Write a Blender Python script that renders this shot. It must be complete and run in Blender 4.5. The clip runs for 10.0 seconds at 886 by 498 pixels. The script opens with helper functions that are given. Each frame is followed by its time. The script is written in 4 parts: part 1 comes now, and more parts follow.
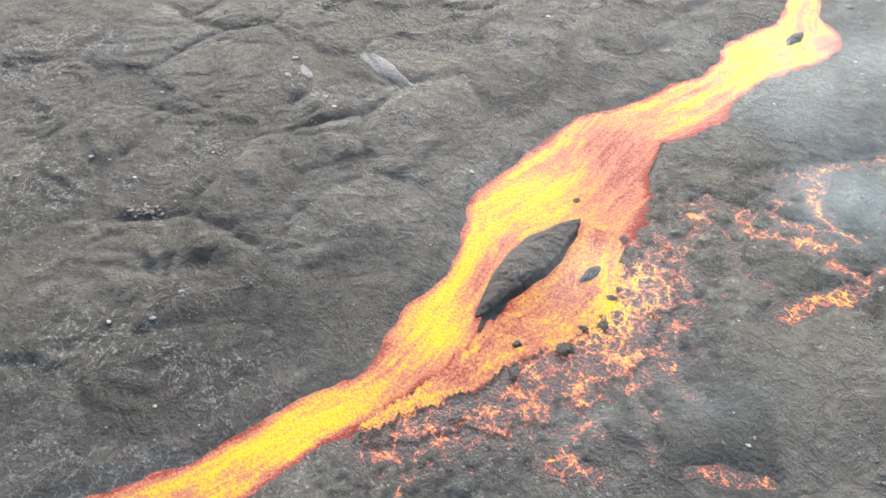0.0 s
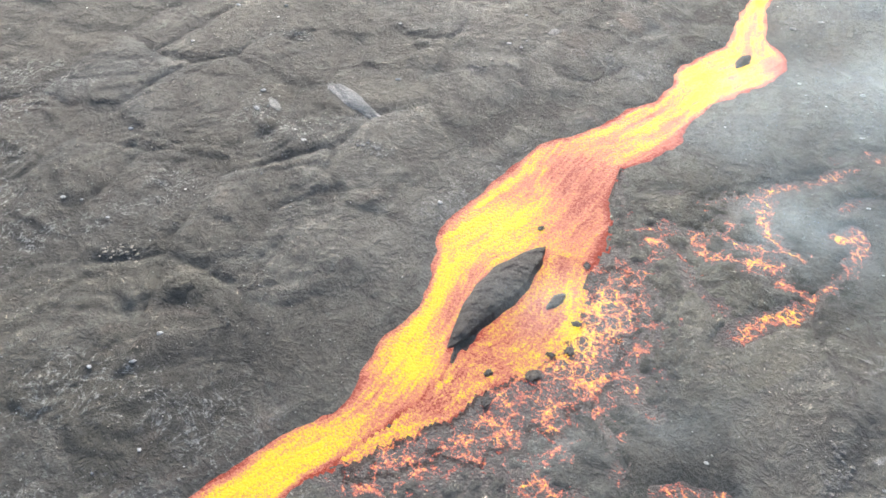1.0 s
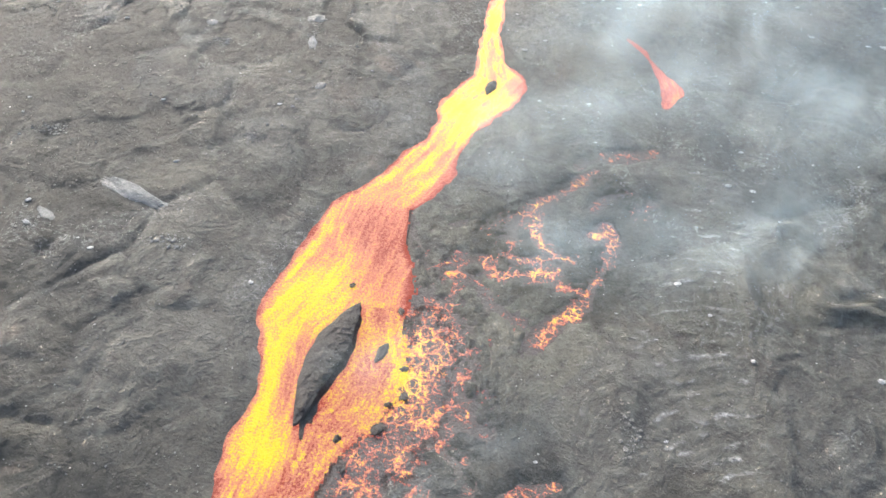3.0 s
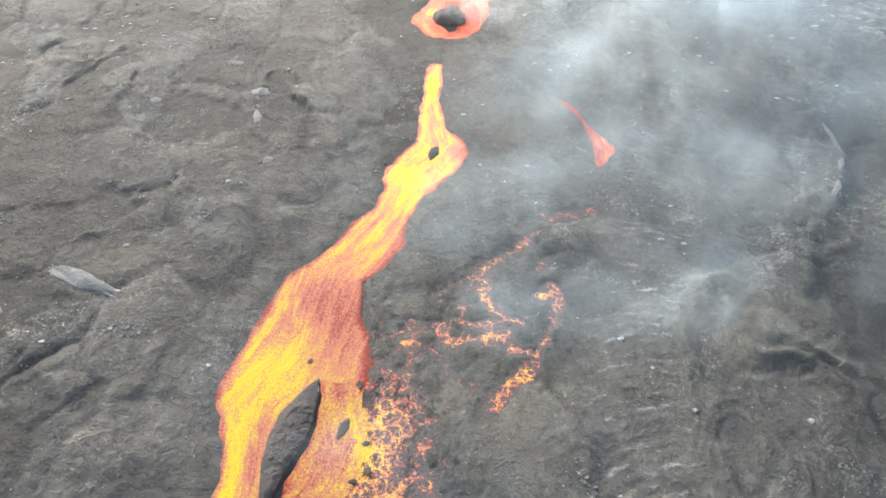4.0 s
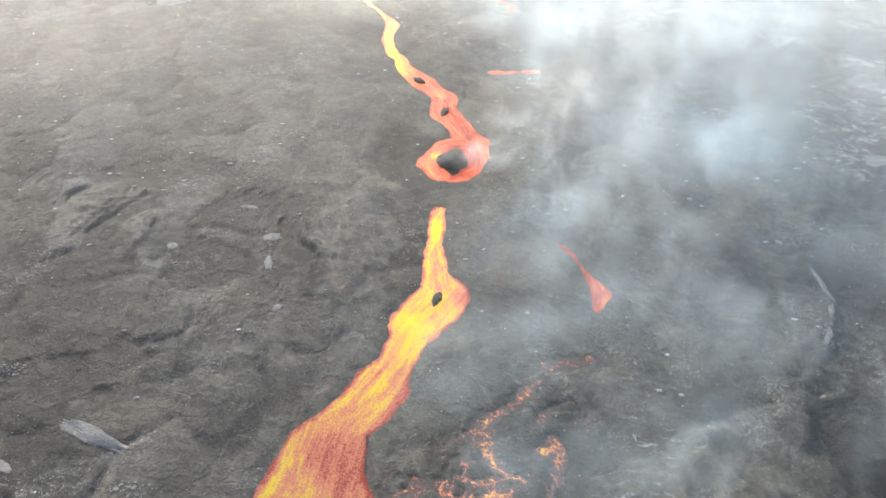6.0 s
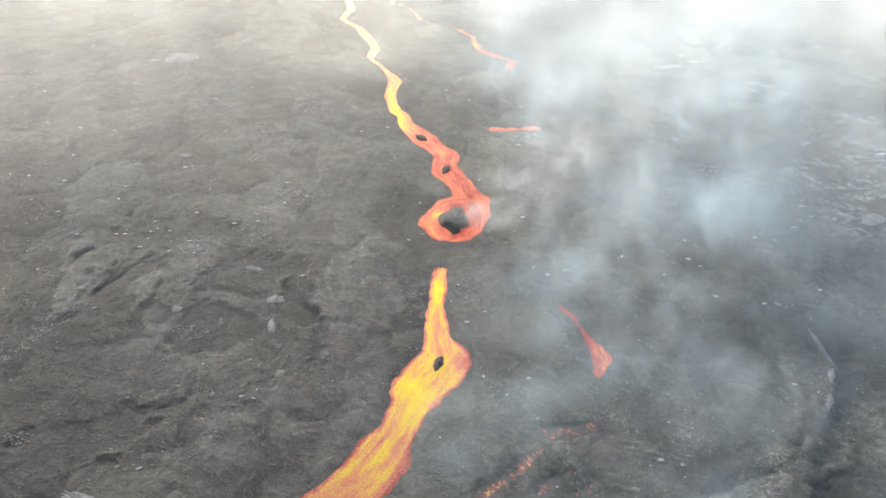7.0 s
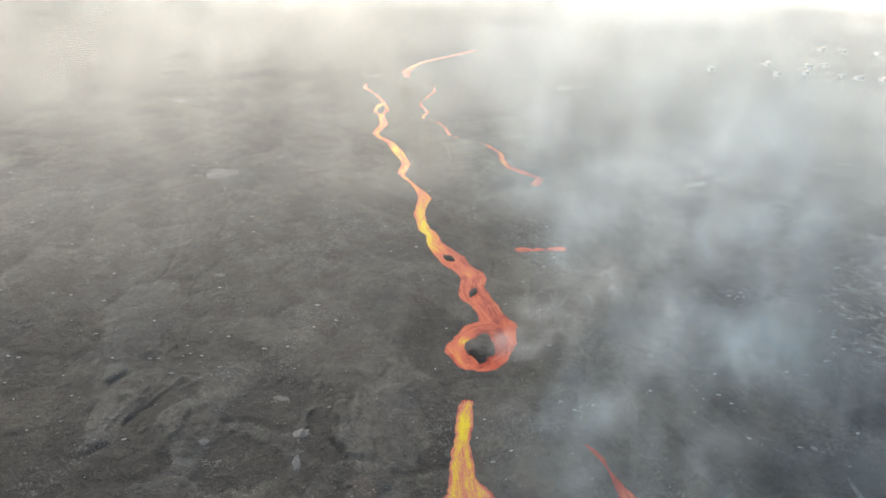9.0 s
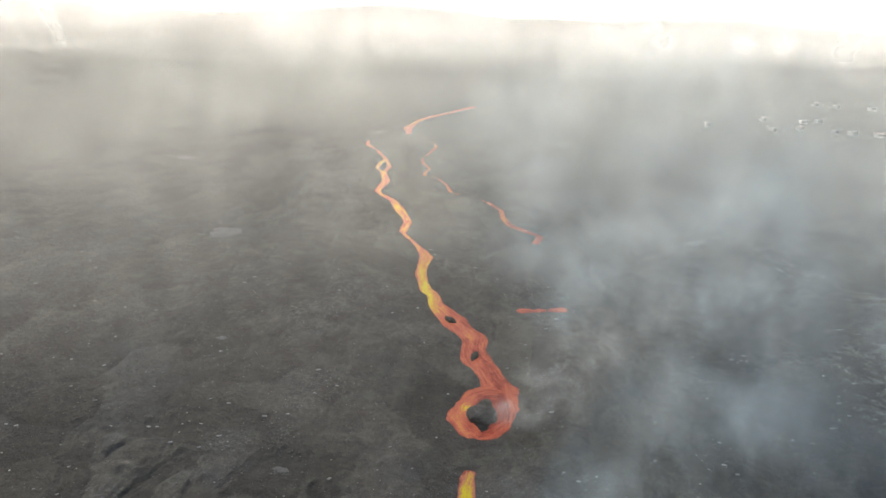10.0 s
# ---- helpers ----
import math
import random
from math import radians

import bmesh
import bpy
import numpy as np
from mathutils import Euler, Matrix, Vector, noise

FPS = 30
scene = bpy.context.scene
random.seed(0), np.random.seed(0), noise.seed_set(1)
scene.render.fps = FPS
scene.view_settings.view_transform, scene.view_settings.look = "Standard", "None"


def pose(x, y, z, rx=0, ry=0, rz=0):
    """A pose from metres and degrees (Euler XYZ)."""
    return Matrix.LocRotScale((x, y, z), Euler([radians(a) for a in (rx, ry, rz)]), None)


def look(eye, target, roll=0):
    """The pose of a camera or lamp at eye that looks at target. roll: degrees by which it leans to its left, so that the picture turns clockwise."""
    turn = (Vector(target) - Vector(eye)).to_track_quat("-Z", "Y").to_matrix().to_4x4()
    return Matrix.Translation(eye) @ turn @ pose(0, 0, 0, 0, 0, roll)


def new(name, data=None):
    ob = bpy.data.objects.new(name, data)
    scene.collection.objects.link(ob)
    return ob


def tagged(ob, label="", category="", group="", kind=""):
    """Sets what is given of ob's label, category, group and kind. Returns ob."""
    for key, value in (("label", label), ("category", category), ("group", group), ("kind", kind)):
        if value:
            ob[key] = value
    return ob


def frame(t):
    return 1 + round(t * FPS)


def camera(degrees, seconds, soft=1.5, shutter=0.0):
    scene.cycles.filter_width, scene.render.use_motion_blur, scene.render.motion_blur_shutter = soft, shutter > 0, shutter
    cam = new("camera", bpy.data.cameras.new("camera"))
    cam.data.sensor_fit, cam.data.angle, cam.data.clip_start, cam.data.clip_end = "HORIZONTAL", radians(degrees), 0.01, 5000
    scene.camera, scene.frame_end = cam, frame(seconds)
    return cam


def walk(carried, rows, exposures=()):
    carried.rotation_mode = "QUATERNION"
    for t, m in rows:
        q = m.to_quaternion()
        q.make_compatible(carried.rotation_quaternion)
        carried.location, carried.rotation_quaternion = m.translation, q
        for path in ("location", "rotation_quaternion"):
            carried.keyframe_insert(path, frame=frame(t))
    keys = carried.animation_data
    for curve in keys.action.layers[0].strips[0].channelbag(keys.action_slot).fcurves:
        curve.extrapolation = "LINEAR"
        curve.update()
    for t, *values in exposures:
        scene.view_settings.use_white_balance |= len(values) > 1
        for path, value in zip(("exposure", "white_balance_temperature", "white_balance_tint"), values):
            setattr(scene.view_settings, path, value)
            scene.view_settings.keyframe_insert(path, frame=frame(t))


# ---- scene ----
# ---- camera and path ----
cam = camera(67.9, 10.0, soft=1.6)


def aim(x, y, z, turn, tilt):
    return pose(x, y, z, 90 + tilt, 0, turn)


PATH = [
    (0.0, aim(0.51, -4.46, 40.96, 26.74, -38.54)),
    (0.5, aim(0.53, -4.44, 42.70, 26.80, -38.56)),
    (1.0, aim(0.58, -4.31, 44.45, 23.64, -38.66)),
    (1.5, aim(0.63, -4.15, 46.14, 18.66, -38.82)),
    (2.0, aim(0.62, -4.15, 47.95, 12.86, -38.86)),
    (2.5, aim(0.61, -3.96, 49.90, 7.80, -39.20)),
    (3.2, aim(0.59, -3.80, 53.00, 0.60, -39.45)),
    (3.6, aim(0.57, -3.72, 54.85, -2.60, -39.30)),
    (3.8, aim(0.56, -3.67, 55.78, -2.81, -38.56)),
    (4.0, aim(0.52, -3.52, 56.58, -2.78, -36.54)),
    (4.5, aim(0.47, -3.15, 58.29, -2.76, -32.10)),
    (4.6, aim(0.47, -3.12, 58.66, -2.75, -31.80)),
    (5.0, aim(0.49, -3.00, 60.15, -2.70, -31.48)),
    (5.5, aim(0.48, -2.73, 61.93, -2.62, -29.99)),
    (7.0, aim(0.41, -1.71, 67.80, -2.45, -24.97)),
    (7.5, aim(0.30, -1.40, 69.84, -2.44, -23.32)),
    (8.0, aim(0.21, -1.05, 71.74, -1.16, -21.38)),
    (8.5, aim(0.22, -0.65, 73.53, -0.06, -19.58)),
    (9.0, aim(0.16, -0.37, 75.56, -0.06, -17.51)),
    (9.5, aim(0.08, -0.15, 77.42, -0.04, -15.49)),
    (10.0, aim(0.04, 0.02, 79.27, 0.02, -13.52)),
]
EXPOSURES = [(0.0, 1.7), (2.5, 1.78), (4.5, 1.48), (5.5, 1.35), (7.5, 0.92), (9.0, 0.30), (10.0, -0.2)]
walk(cam, PATH, EXPOSURES)

# ---- sky and sun ----
SUN_HEIGHT, SUN_TURN = radians(26), radians(-28)
world = bpy.data.worlds.new("sky")
scene.world = world
world.use_nodes = True
wn = world.node_tree
sky = wn.nodes.new("ShaderNodeTexSky")
sky.sky_type = "NISHITA"
sky.sun_disc = False
sky.sun_elevation, sky.sun_rotation = SUN_HEIGHT, SUN_TURN
sky.air_density, sky.dust_density, sky.ozone_density = 1.0, 6.0, 1.0
wn.links.new(sky.outputs[0], wn.nodes["Background"].inputs[0])
wn.nodes["Background"].inputs[1].default_value = 0.26
lamp = bpy.data.lights.new("sun", "SUN")
lamp.energy, lamp.angle, lamp.color = 5.0, radians(40), (1.0, 0.99, 0.96)
sun = new("sun", lamp)
way = Vector((math.sin(SUN_TURN) * math.cos(SUN_HEIGHT), math.cos(SUN_TURN) * math.cos(SUN_HEIGHT), math.sin(SUN_HEIGHT)))
sun.matrix_world = look(way * 500, (0, 0, 0))
scene.cycles.transparent_max_bounces = 48


# ---- node helpers ----
class Nodes:
    def __init__(self, name):
        self.mat = bpy.data.materials.new(name)
        self.mat.use_nodes = True
        self.tree = self.mat.node_tree
        self.tree.nodes.clear()
        self.out = self.tree.nodes.new("ShaderNodeOutputMaterial")

    def add(self, kind, **sockets):
        node = self.tree.nodes.new(kind)
        for key, value in sockets.items():
            self.put(node, key.replace("_", " "), value)
        return node

    def put(self, node, key, value):
        socket = node.inputs[int(key)] if key.isdigit() else node.inputs[key]
        if isinstance(value, bpy.types.NodeSocket):
            self.tree.links.new(value, socket)
        else:
            socket.default_value = value

    def noise(self, vector, scale, detail=4.0, rough=0.55, warp=0.0):
        return self.add("ShaderNodeTexNoise", Vector=vector, Scale=scale, Detail=detail, Roughness=rough, Distortion=warp).outputs["Fac"]

    def ramp(self, fac, stops):
        node = self.add("ShaderNodeValToRGB", Fac=fac)
        ramp = node.color_ramp
        while len(ramp.elements) < len(stops):
            ramp.elements.new(0.5)
        for element, (place, colour) in zip(ramp.elements, stops):
            element.position = place
            element.color = (*colour, 1) if len(colour) == 3 else colour
        return node.outputs["Color"]

    def step(self, value, low, high, to_low=0.0, to_high=1.0):
        node = self.add("ShaderNodeMapRange", Value=value)
        node.interpolation_type = "SMOOTHSTEP"
        for key, v in (("From Min", low), ("From Max", high), ("To Min", to_low), ("To Max", to_high)):
            node.inputs[key].default_value = v
        return node.outputs["Result"]

    def math(self, op, a, b=0.0):
        node = self.tree.nodes.new("ShaderNodeMath")
        node.operation = op
        self.put(node, "0", a)
        self.put(node, "1", b)
        return node.outputs[0]

    def mix(self, fac, a, b, mode="MIX"):
        node = self.tree.nodes.new("ShaderNodeMix")
        node.data_type, node.blend_type = "RGBA", mode
        self.put(node, "0", fac)
        self.put(node, "6", a)
        self.put(node, "7", b)
        return node.outputs[2]

    def bump(self, height, strength, distance):
        return self.add("ShaderNodeBump", Height=height, Strength=strength, Distance=distance).outputs["Normal"]

    def place(self):
        return self.tree.nodes.new("ShaderNodeNewGeometry").outputs["Position"]

    def done(self, shader):
        self.tree.links.new(shader, self.out.inputs["Surface"])
        return self.mat


def grey(v):
    return (v, v, v, 1)


# ---- materials ----
def rock_material(name, dark, mid, pale, ash, scale=1.0, brown=(0.15, 0.115, 0.075)):
    """Basalt under ash: patches, grit and pale flecks."""
    n = Nodes(name)
    p = n.place()
    broad = n.noise(p, 0.045 * scale, 5, 0.6, 0.6)
    patch = n.noise(p, 0.35 * scale, 6, 0.65, 0.4)
    grit = n.noise(p, 3.2 * scale, 6, 0.7)
    fine = n.noise(p, 11.0 * scale, 3, 0.7)
    colour = n.ramp(patch, [(0.30, dark), (0.50, mid), (0.70, pale)])
    colour = n.mix(n.step(broad, 0.45, 0.68, 0.0, 0.45), colour, (*brown, 1))
    colour = n.mix(n.step(grit, 0.46, 0.66, 0.0, 0.8), colour, (*pale, 1))
    colour = n.mix(n.step(grit, 0.48, 0.30, 0.0, 0.75), colour, (*dark, 1))
    fleck = n.math("MULTIPLY", n.step(fine, 0.66, 0.74), n.step(n.noise(p, 0.9 * scale, 3), 0.48, 0.62))
    colour = n.mix(n.math("MULTIPLY", fleck, ash), colour, (0.42, 0.42, 0.42, 1))
    relief = n.math("ADD", n.math("MULTIPLY", patch, 1.2), n.math("ADD", n.math("MULTIPLY", grit, 0.55), n.math("MULTIPLY", fine, 0.12)))
    bsdf = n.add("ShaderNodeBsdfPrincipled", Base_Color=colour, Roughness=0.92, Normal=n.bump(relief, 1.0, 0.55))
    bsdf.inputs["Specular IOR Level"].default_value = 0.25
    return n.done(bsdf.outputs[0])


def ground_material():
    """Basalt lobes under ash: each lobe has its own tint; ropy wrinkles, grit and pale crumbly crust lie over them."""
    n = Nodes("ash_covered_basalt")
    p = n.place()
    ash = n.tree.nodes.new("ShaderNodeUVMap")
    ash.uv_map = "ash"
    split = n.add("ShaderNodeSeparateXYZ", Vector=ash.outputs["UV"])
    tone, hue = split.outputs[0], split.outputs[1]
    broad = n.noise(p, 0.05, 4, 0.6, 1.6)
    patch = n.noise(p, 0.35, 6, 0.65, 0.9)
    grit = n.noise(p, 3.2, 6, 0.72)
    fine = n.noise(p, 11.0, 3, 0.7)
    clods = n.noise(p, 1.05, 5, 0.72, 0.6)
    colour = n.ramp(patch, [(0.32, (0.0265, 0.026, 0.0235)), (0.50, (0.0385, 0.0372, 0.0322)), (0.66, (0.0585, 0.0568, 0.0488))])
    tint = n.math("ADD", hue, n.math("MULTIPLY", n.math("SUBTRACT", broad, 0.5), 3.0))
    colour = n.mix(n.step(tint, 0.1, 1.0, 0.0, 0.6), colour, (0.052, 0.049, 0.038, 1))
    colour = n.mix(n.step(tint, -0.1, -1.1, 0.0, 0.6), colour, (0.030, 0.034, 0.036, 1))
    colour = n.mix(n.step(n.noise(p, 0.11, 3, 0.6, 1.0), 0.60, 0.74, 0.0, 0.5), colour, (0.056, 0.043, 0.035, 1))
    colour = n.mix(n.step(grit, 0.50, 0.70, 0.0, 0.55), colour, (0.072, 0.071, 0.065, 1))
    colour = n.mix(n.step(grit, 0.44, 0.28, 0.0, 0.45), colour, (0.018, 0.018, 0.0175, 1))
    colour = n.mix(n.step(clods, 0.54, 0.70, 0.0, 0.55), colour, (0.070, 0.069, 0.064, 1))
    colour = n.mix(n.step(clods, 0.46, 0.32, 0.0, 0.5), colour, (0.020, 0.020, 0.019, 1))
    value = n.add("ShaderNodeCombineXYZ")
    for k in range(3):
        n.tree.links.new(n.step(tone, -1.0, 1.0, 0.62, 1.50), value.inputs[k])
    colour = n.mix(1.0, colour, value.outputs[0], "MULTIPLY")
    # crumbly pale crust in winding threads, mostly in drifts
    thread = n.math("ABSOLUTE", n.math("SUBTRACT", n.noise(p, 0.42, 5, 0.62, 1.4), 0.5))
    drift = n.math("MULTIPLY", n.step(n.noise(p, 0.055, 3, 0.6, 0.8), 0.52, 0.66), n.step(grit, 0.40, 0.60))
    colour = n.mix(n.math("MULTIPLY", n.step(thread, 0.030, 0.004, 0.0, 0.8), drift), colour, (0.16, 0.16, 0.155, 1))
    split_place = n.add("ShaderNodeSeparateXYZ", Vector=p)
    bloom = n.math("MULTIPLY", n.step(split_place.outputs[0], 45.0, 95.0), n.step(n.noise(p, 0.026, 4, 0.65, 0.8), 0.48, 0.66))
    lain = n.add("ShaderNodeVectorMath", Vector=p)
    lain.operation = "MULTIPLY"
    lain.inputs[1].default_value = (0.55, 1.0, 0.3)
    vein = n.math("ABSOLUTE", n.math("SUBTRACT", n.noise(lain.outputs[0], 0.16, 7, 0.72, 0.6), 0.5))
    colour = n.mix(n.math("MULTIPLY", n.math("MULTIPLY", bloom, n.step(vein, 0.060, 0.004, 0.0, 0.7)), n.step(clods, 0.44, 0.56)), colour, (0.23, 0.23, 0.226, 1))
    fleck = n.math("MULTIPLY", n.step(fine, 0.66, 0.74), n.step(n.noise(p, 0.9, 3), 0.48, 0.62))
    colour = n.mix(n.math("MULTIPLY", fleck, 0.7), colour, (0.20, 0.20, 0.20, 1))
    # salt bloom on the ropes of the old channel
    rope = n.tree.nodes.new("ShaderNodeUVMap")
    rope.uv_map = "rope"
    bed = n.add("ShaderNodeSeparateXYZ", Vector=rope.outputs["UV"])
    drawn = n.add("ShaderNodeVectorMath", Vector=p)
    drawn.operation = "MULTIPLY"
    drawn.inputs[1].default_value = (0.45, 1.0, 0.3)
    smear = n.math("MULTIPLY", n.step(n.noise(drawn.outputs[0], 0.75, 5, 0.65, 0.4), 0.53, 0.68), n.step(bed.outputs[1], -0.2, 0.9))
    smear = n.math("MULTIPLY", n.math("MULTIPLY", smear, bed.outputs[0]), n.step(grit, 0.30, 0.55))
    colour = n.mix(n.math("MULTIPLY", smear, 0.8), colour, (0.22, 0.22, 0.215, 1))
    # ropy wrinkles
    swirl = n.noise(p, 0.07, 2, 0.4, 1.2)
    wrinkle = n.math("SINE", n.math("ADD", n.math("MULTIPLY", swirl, 70.0), n.math("MULTIPLY", patch, 6.0)))
    wrinkle = n.math("MULTIPLY", wrinkle, n.step(n.noise(p, 0.085, 2), 0.46, 0.62, 0.0, 0.06))
    relief = n.math("ADD", n.math("MULTIPLY", patch, 1.1), n.math("ADD", n.math("MULTIPLY", grit, 0.36), n.math("MULTIPLY", fine, 0.08)))
    relief = n.math("ADD", relief, n.math("MULTIPLY", clods, 0.8))
    bsdf = n.add("ShaderNodeBsdfPrincipled", Base_Color=colour, Roughness=0.92, Normal=n.bump(n.math("ADD", relief, wrinkle), 1.0, 0.45))
    bsdf.inputs["Specular IOR Level"].default_value = 0.25
    return n.done(bsdf.outputs[0])


GROUND = ground_material()
CRUST = rock_material("dark_lava_crust", (0.024, 0.022, 0.021), (0.034, 0.031, 0.029), (0.050, 0.045, 0.041), 0.1, 1.2, (0.055, 0.042, 0.034))
PALE = rock_material("bleached_ash", (0.085, 0.085, 0.082), (0.12, 0.12, 0.116), (0.17, 0.17, 0.164), 0.6, 1.5, (0.20, 0.185, 0.16))
SALT = rock_material("salt_bloom", (0.12, 0.12, 0.12), (0.22, 0.22, 0.22), (0.36, 0.36, 0.355), 0.5, 2.0, (0.22, 0.215, 0.20))
RUBBLE = rock_material("pale_clinker", (0.07, 0.07, 0.067), (0.11, 0.11, 0.104), (0.17, 0.168, 0.16), 0.5, 2.0)
STONE = rock_material("clinker", (0.07, 0.07, 0.068), (0.12, 0.118, 0.114), (0.20, 0.198, 0.19), 0.5, 2.0)


def lava_material(name, low, span, power, grain_share=0.8, source=1.0, rim_width=1.0, rim_cool=0.75, web=0.0, pooling=0.9, red=False):
    """Molten lava: streaks drawn out along the flow, grainy skin, hotter where freshly torn open, duller along the shore."""
    n = Nodes(name)
    uv = n.tree.nodes.new("ShaderNodeUVMap")
    uv.uv_map = "flow"
    rim = n.tree.nodes.new("ShaderNodeUVMap")
    rim.uv_map = "shore"
    state = n.add("ShaderNodeSeparateXYZ", Vector=rim.outputs["UV"])
    shore_gap, warmth = state.outputs[0], state.outputs[1]
    stretch = n.add("ShaderNodeVectorMath", Vector=uv.outputs["UV"])
    stretch.operation = "MULTIPLY"
    stretch.inputs[1].default_value = (0.17, 1.0, 1.0)
    p = n.place()
    along = p if web > 0.4 else stretch.outputs[0]
    streak = n.noise(along, 0.9, 5, 0.65, 0.7)
    threads = n.noise(along, 3.0, 3, 0.6, 0.3)
    pool = n.step(n.noise(along, 0.40, 4, 0.55, 0.8), 0.38, 0.62)
    grain = n.noise(p, 4.6, 3, 0.6, 0.2)
    crumb = n.noise(p, 8.0, 2, 0.6)
    skin = n.noise(p, 1.2, 5, 0.65, 0.6)
    heat = n.math("ADD", n.math("MULTIPLY", n.step(streak, 0.30, 0.70), 0.6), n.math("MULTIPLY", pool, pooling))
    heat = n.math("ADD", heat, n.math("MULTIPLY", n.step(grain, 0.44, 0.58), grain_share * 0.55))
    heat = n.math("ADD", heat, n.math("MULTIPLY", n.step(crumb, 0.44, 0.58), grain_share * 0.6))
    heat = n.math("ADD", heat, n.math("MULTIPLY", n.step(threads, 0.36, 0.64), 0.40))
    heat = n.math("ADD", heat, n.math("MULTIPLY", skin, 0.25))
    heat = n.math("ADD", heat, n.math("MULTIPLY", warmth, 1.0))
    shore_gap = n.math("ADD", shore_gap, n.math("MULTIPLY", n.math("SUBTRACT", skin, 0.5), 0.9 * min(1.0, rim_width)))
    heat = n.math("ADD", heat, n.step(shore_gap, -rim_width, 0.05, 0.0, -rim_cool))
    if web:
        bent = n.add("ShaderNodeVectorMath", Vector=n.add("ShaderNodeTexNoise", Vector=p, Scale=0.9, Detail=4.0, Roughness=0.6).outputs["Color"])
        bent.operation = "MULTIPLY_ADD"
        bent.inputs[1].default_value = (1.6, 1.6, 0.0)
        n.put(bent, "2", p)
        plates = n.add("ShaderNodeTexVoronoi", Vector=bent.outputs[0], Scale=0.85)
        plates.feature = "DISTANCE_TO_EDGE"
        flakes = n.add("ShaderNodeTexVoronoi", Vector=bent.outputs[0], Scale=2.1)
        flakes.feature = "DISTANCE_TO_EDGE"
        net = n.math("MAXIMUM", n.step(plates.outputs["Distance"], 0.20, 0.01), n.step(flakes.outputs["Distance"], 0.17, 0.01, 0.0, 0.85))
        heat = n.math("ADD", heat, n.math("MULTIPLY", n.math("SUBTRACT", net, 0.55), web))
    heat = n.math("MULTIPLY", n.math("SUBTRACT", heat, low), 1.0 / span)
    if web > 0.4:
        colour = n.ramp(heat, [(0.0, (0.012, 0.002, 0.001)), (0.16, (0.42, 0.035, 0.016)), (0.34, (0.80, 0.13, 0.06)), (0.54, (0.96, 0.28, 0.105)), (0.70, (1.0, 0.48, 0.030)), (0.88, (1.0, 0.76, 0.002))])
    elif red:
        colour = n.ramp(heat, [(0.0, (0.50, 0.05, 0.02)), (0.12, (0.85, 0.15, 0.07)), (0.36, (0.96, 0.21, 0.10)), (0.52, (1.0, 0.34, 0.07)), (0.66, (1.0, 0.56, 0.030)), (0.84, (1.0, 0.80, 0.001))])
    else:
        # extra blue in these stops paints in the haze over the lava
        colour = n.ramp(heat, [(0.0, (0.62, 0.09, 0.05)), (0.07, (0.93, 0.25, 0.17)), (0.36, (1.0, 0.34, 0.22)), (0.50, (1.0, 0.45, 0.16)), (0.64, (1.0, 0.62, 0.07)), (0.84, (1.0, 0.80, 0.015))])
    warm = n.add("ShaderNodeClamp", Value=heat)
    head = n.add("ShaderNodeSeparateXYZ", Vector=uv.outputs["UV"]).outputs[0]
    glow = n.add("ShaderNodeEmission", Color=colour, Strength=n.math("MULTIPLY", n.math("ADD", n.math("MULTIPLY", warm.outputs[0], 0.5), 0.85), n.step(head, 55.0, 95.0, power, power * source)))
    crust = n.add("ShaderNodeBsdfPrincipled", Base_Color=(0.048, 0.045, 0.042, 1) if web > 0.4 else (0.008, 0.007, 0.006, 1), Roughness=0.6, Normal=n.bump(n.math("ADD", grain, streak), 0.7, 0.3))
    crust.inputs["Specular IOR Level"].default_value = 0.1
    both = n.add("ShaderNodeAddShader")
    n.tree.links.new(glow.outputs[0], both.inputs[0])
    n.tree.links.new(crust.outputs[0], both.inputs[1])
    return n.done(both.outputs[0])


LAVA_HOT = lava_material("molten_lava", 0.34, 2.1, 0.240, 0.85, 1.65, 0.8, 1.1, 0.0, 0.60)
LAVA_UPPER = lava_material("molten_lava_skinned", 0.62, 2.3, 0.46, 0.5, 1.45, 0.4, 0.3, 0.0, 0.5, True)
LAVA_DULL = lava_material("dull_red_lava", 1.25, 1.8, 0.40, 0.8, 1.0, 0.3, 0.3, 0.0, 0.9, True)
LAVA_THIN = lava_material("spreading_red_lava", 1.10, 2.1, 0.36, 0.9, 1.0, 0.5, 0.4, 0.0, 0.9, True)
LAVA_SPREAD = lava_material("grainy_spreading_lava", 0.72, 2.1, 0.235, 1.1, 1.0, 0.6, 0.7, 0.35, 0.6)
LAVA_CRUSTED = lava_material("half_crusted_lava", 1.70, 1.60, 0.235, 0.8, 1.0, 0.7, 0.5, 1.9)
LAVA_WEB = lava_material("webbed_lava_crust", 1.80, 1.50, 0.235, 0.6, 1.0, 0.55, 0.75, 2.2)

# ---- noise on arrays ----
def lattice(i, j, seed):
    h = (i.astype(np.int64) * 374761393 + j.astype(np.int64) * 668265263 + seed * 982451653) & 0xFFFFFFFF
    h = ((h ^ (h >> 13)) * 1274126177) & 0xFFFFFFFF
    return ((h ^ (h >> 16)) & 0xFFFF) / 32767.5 - 1.0


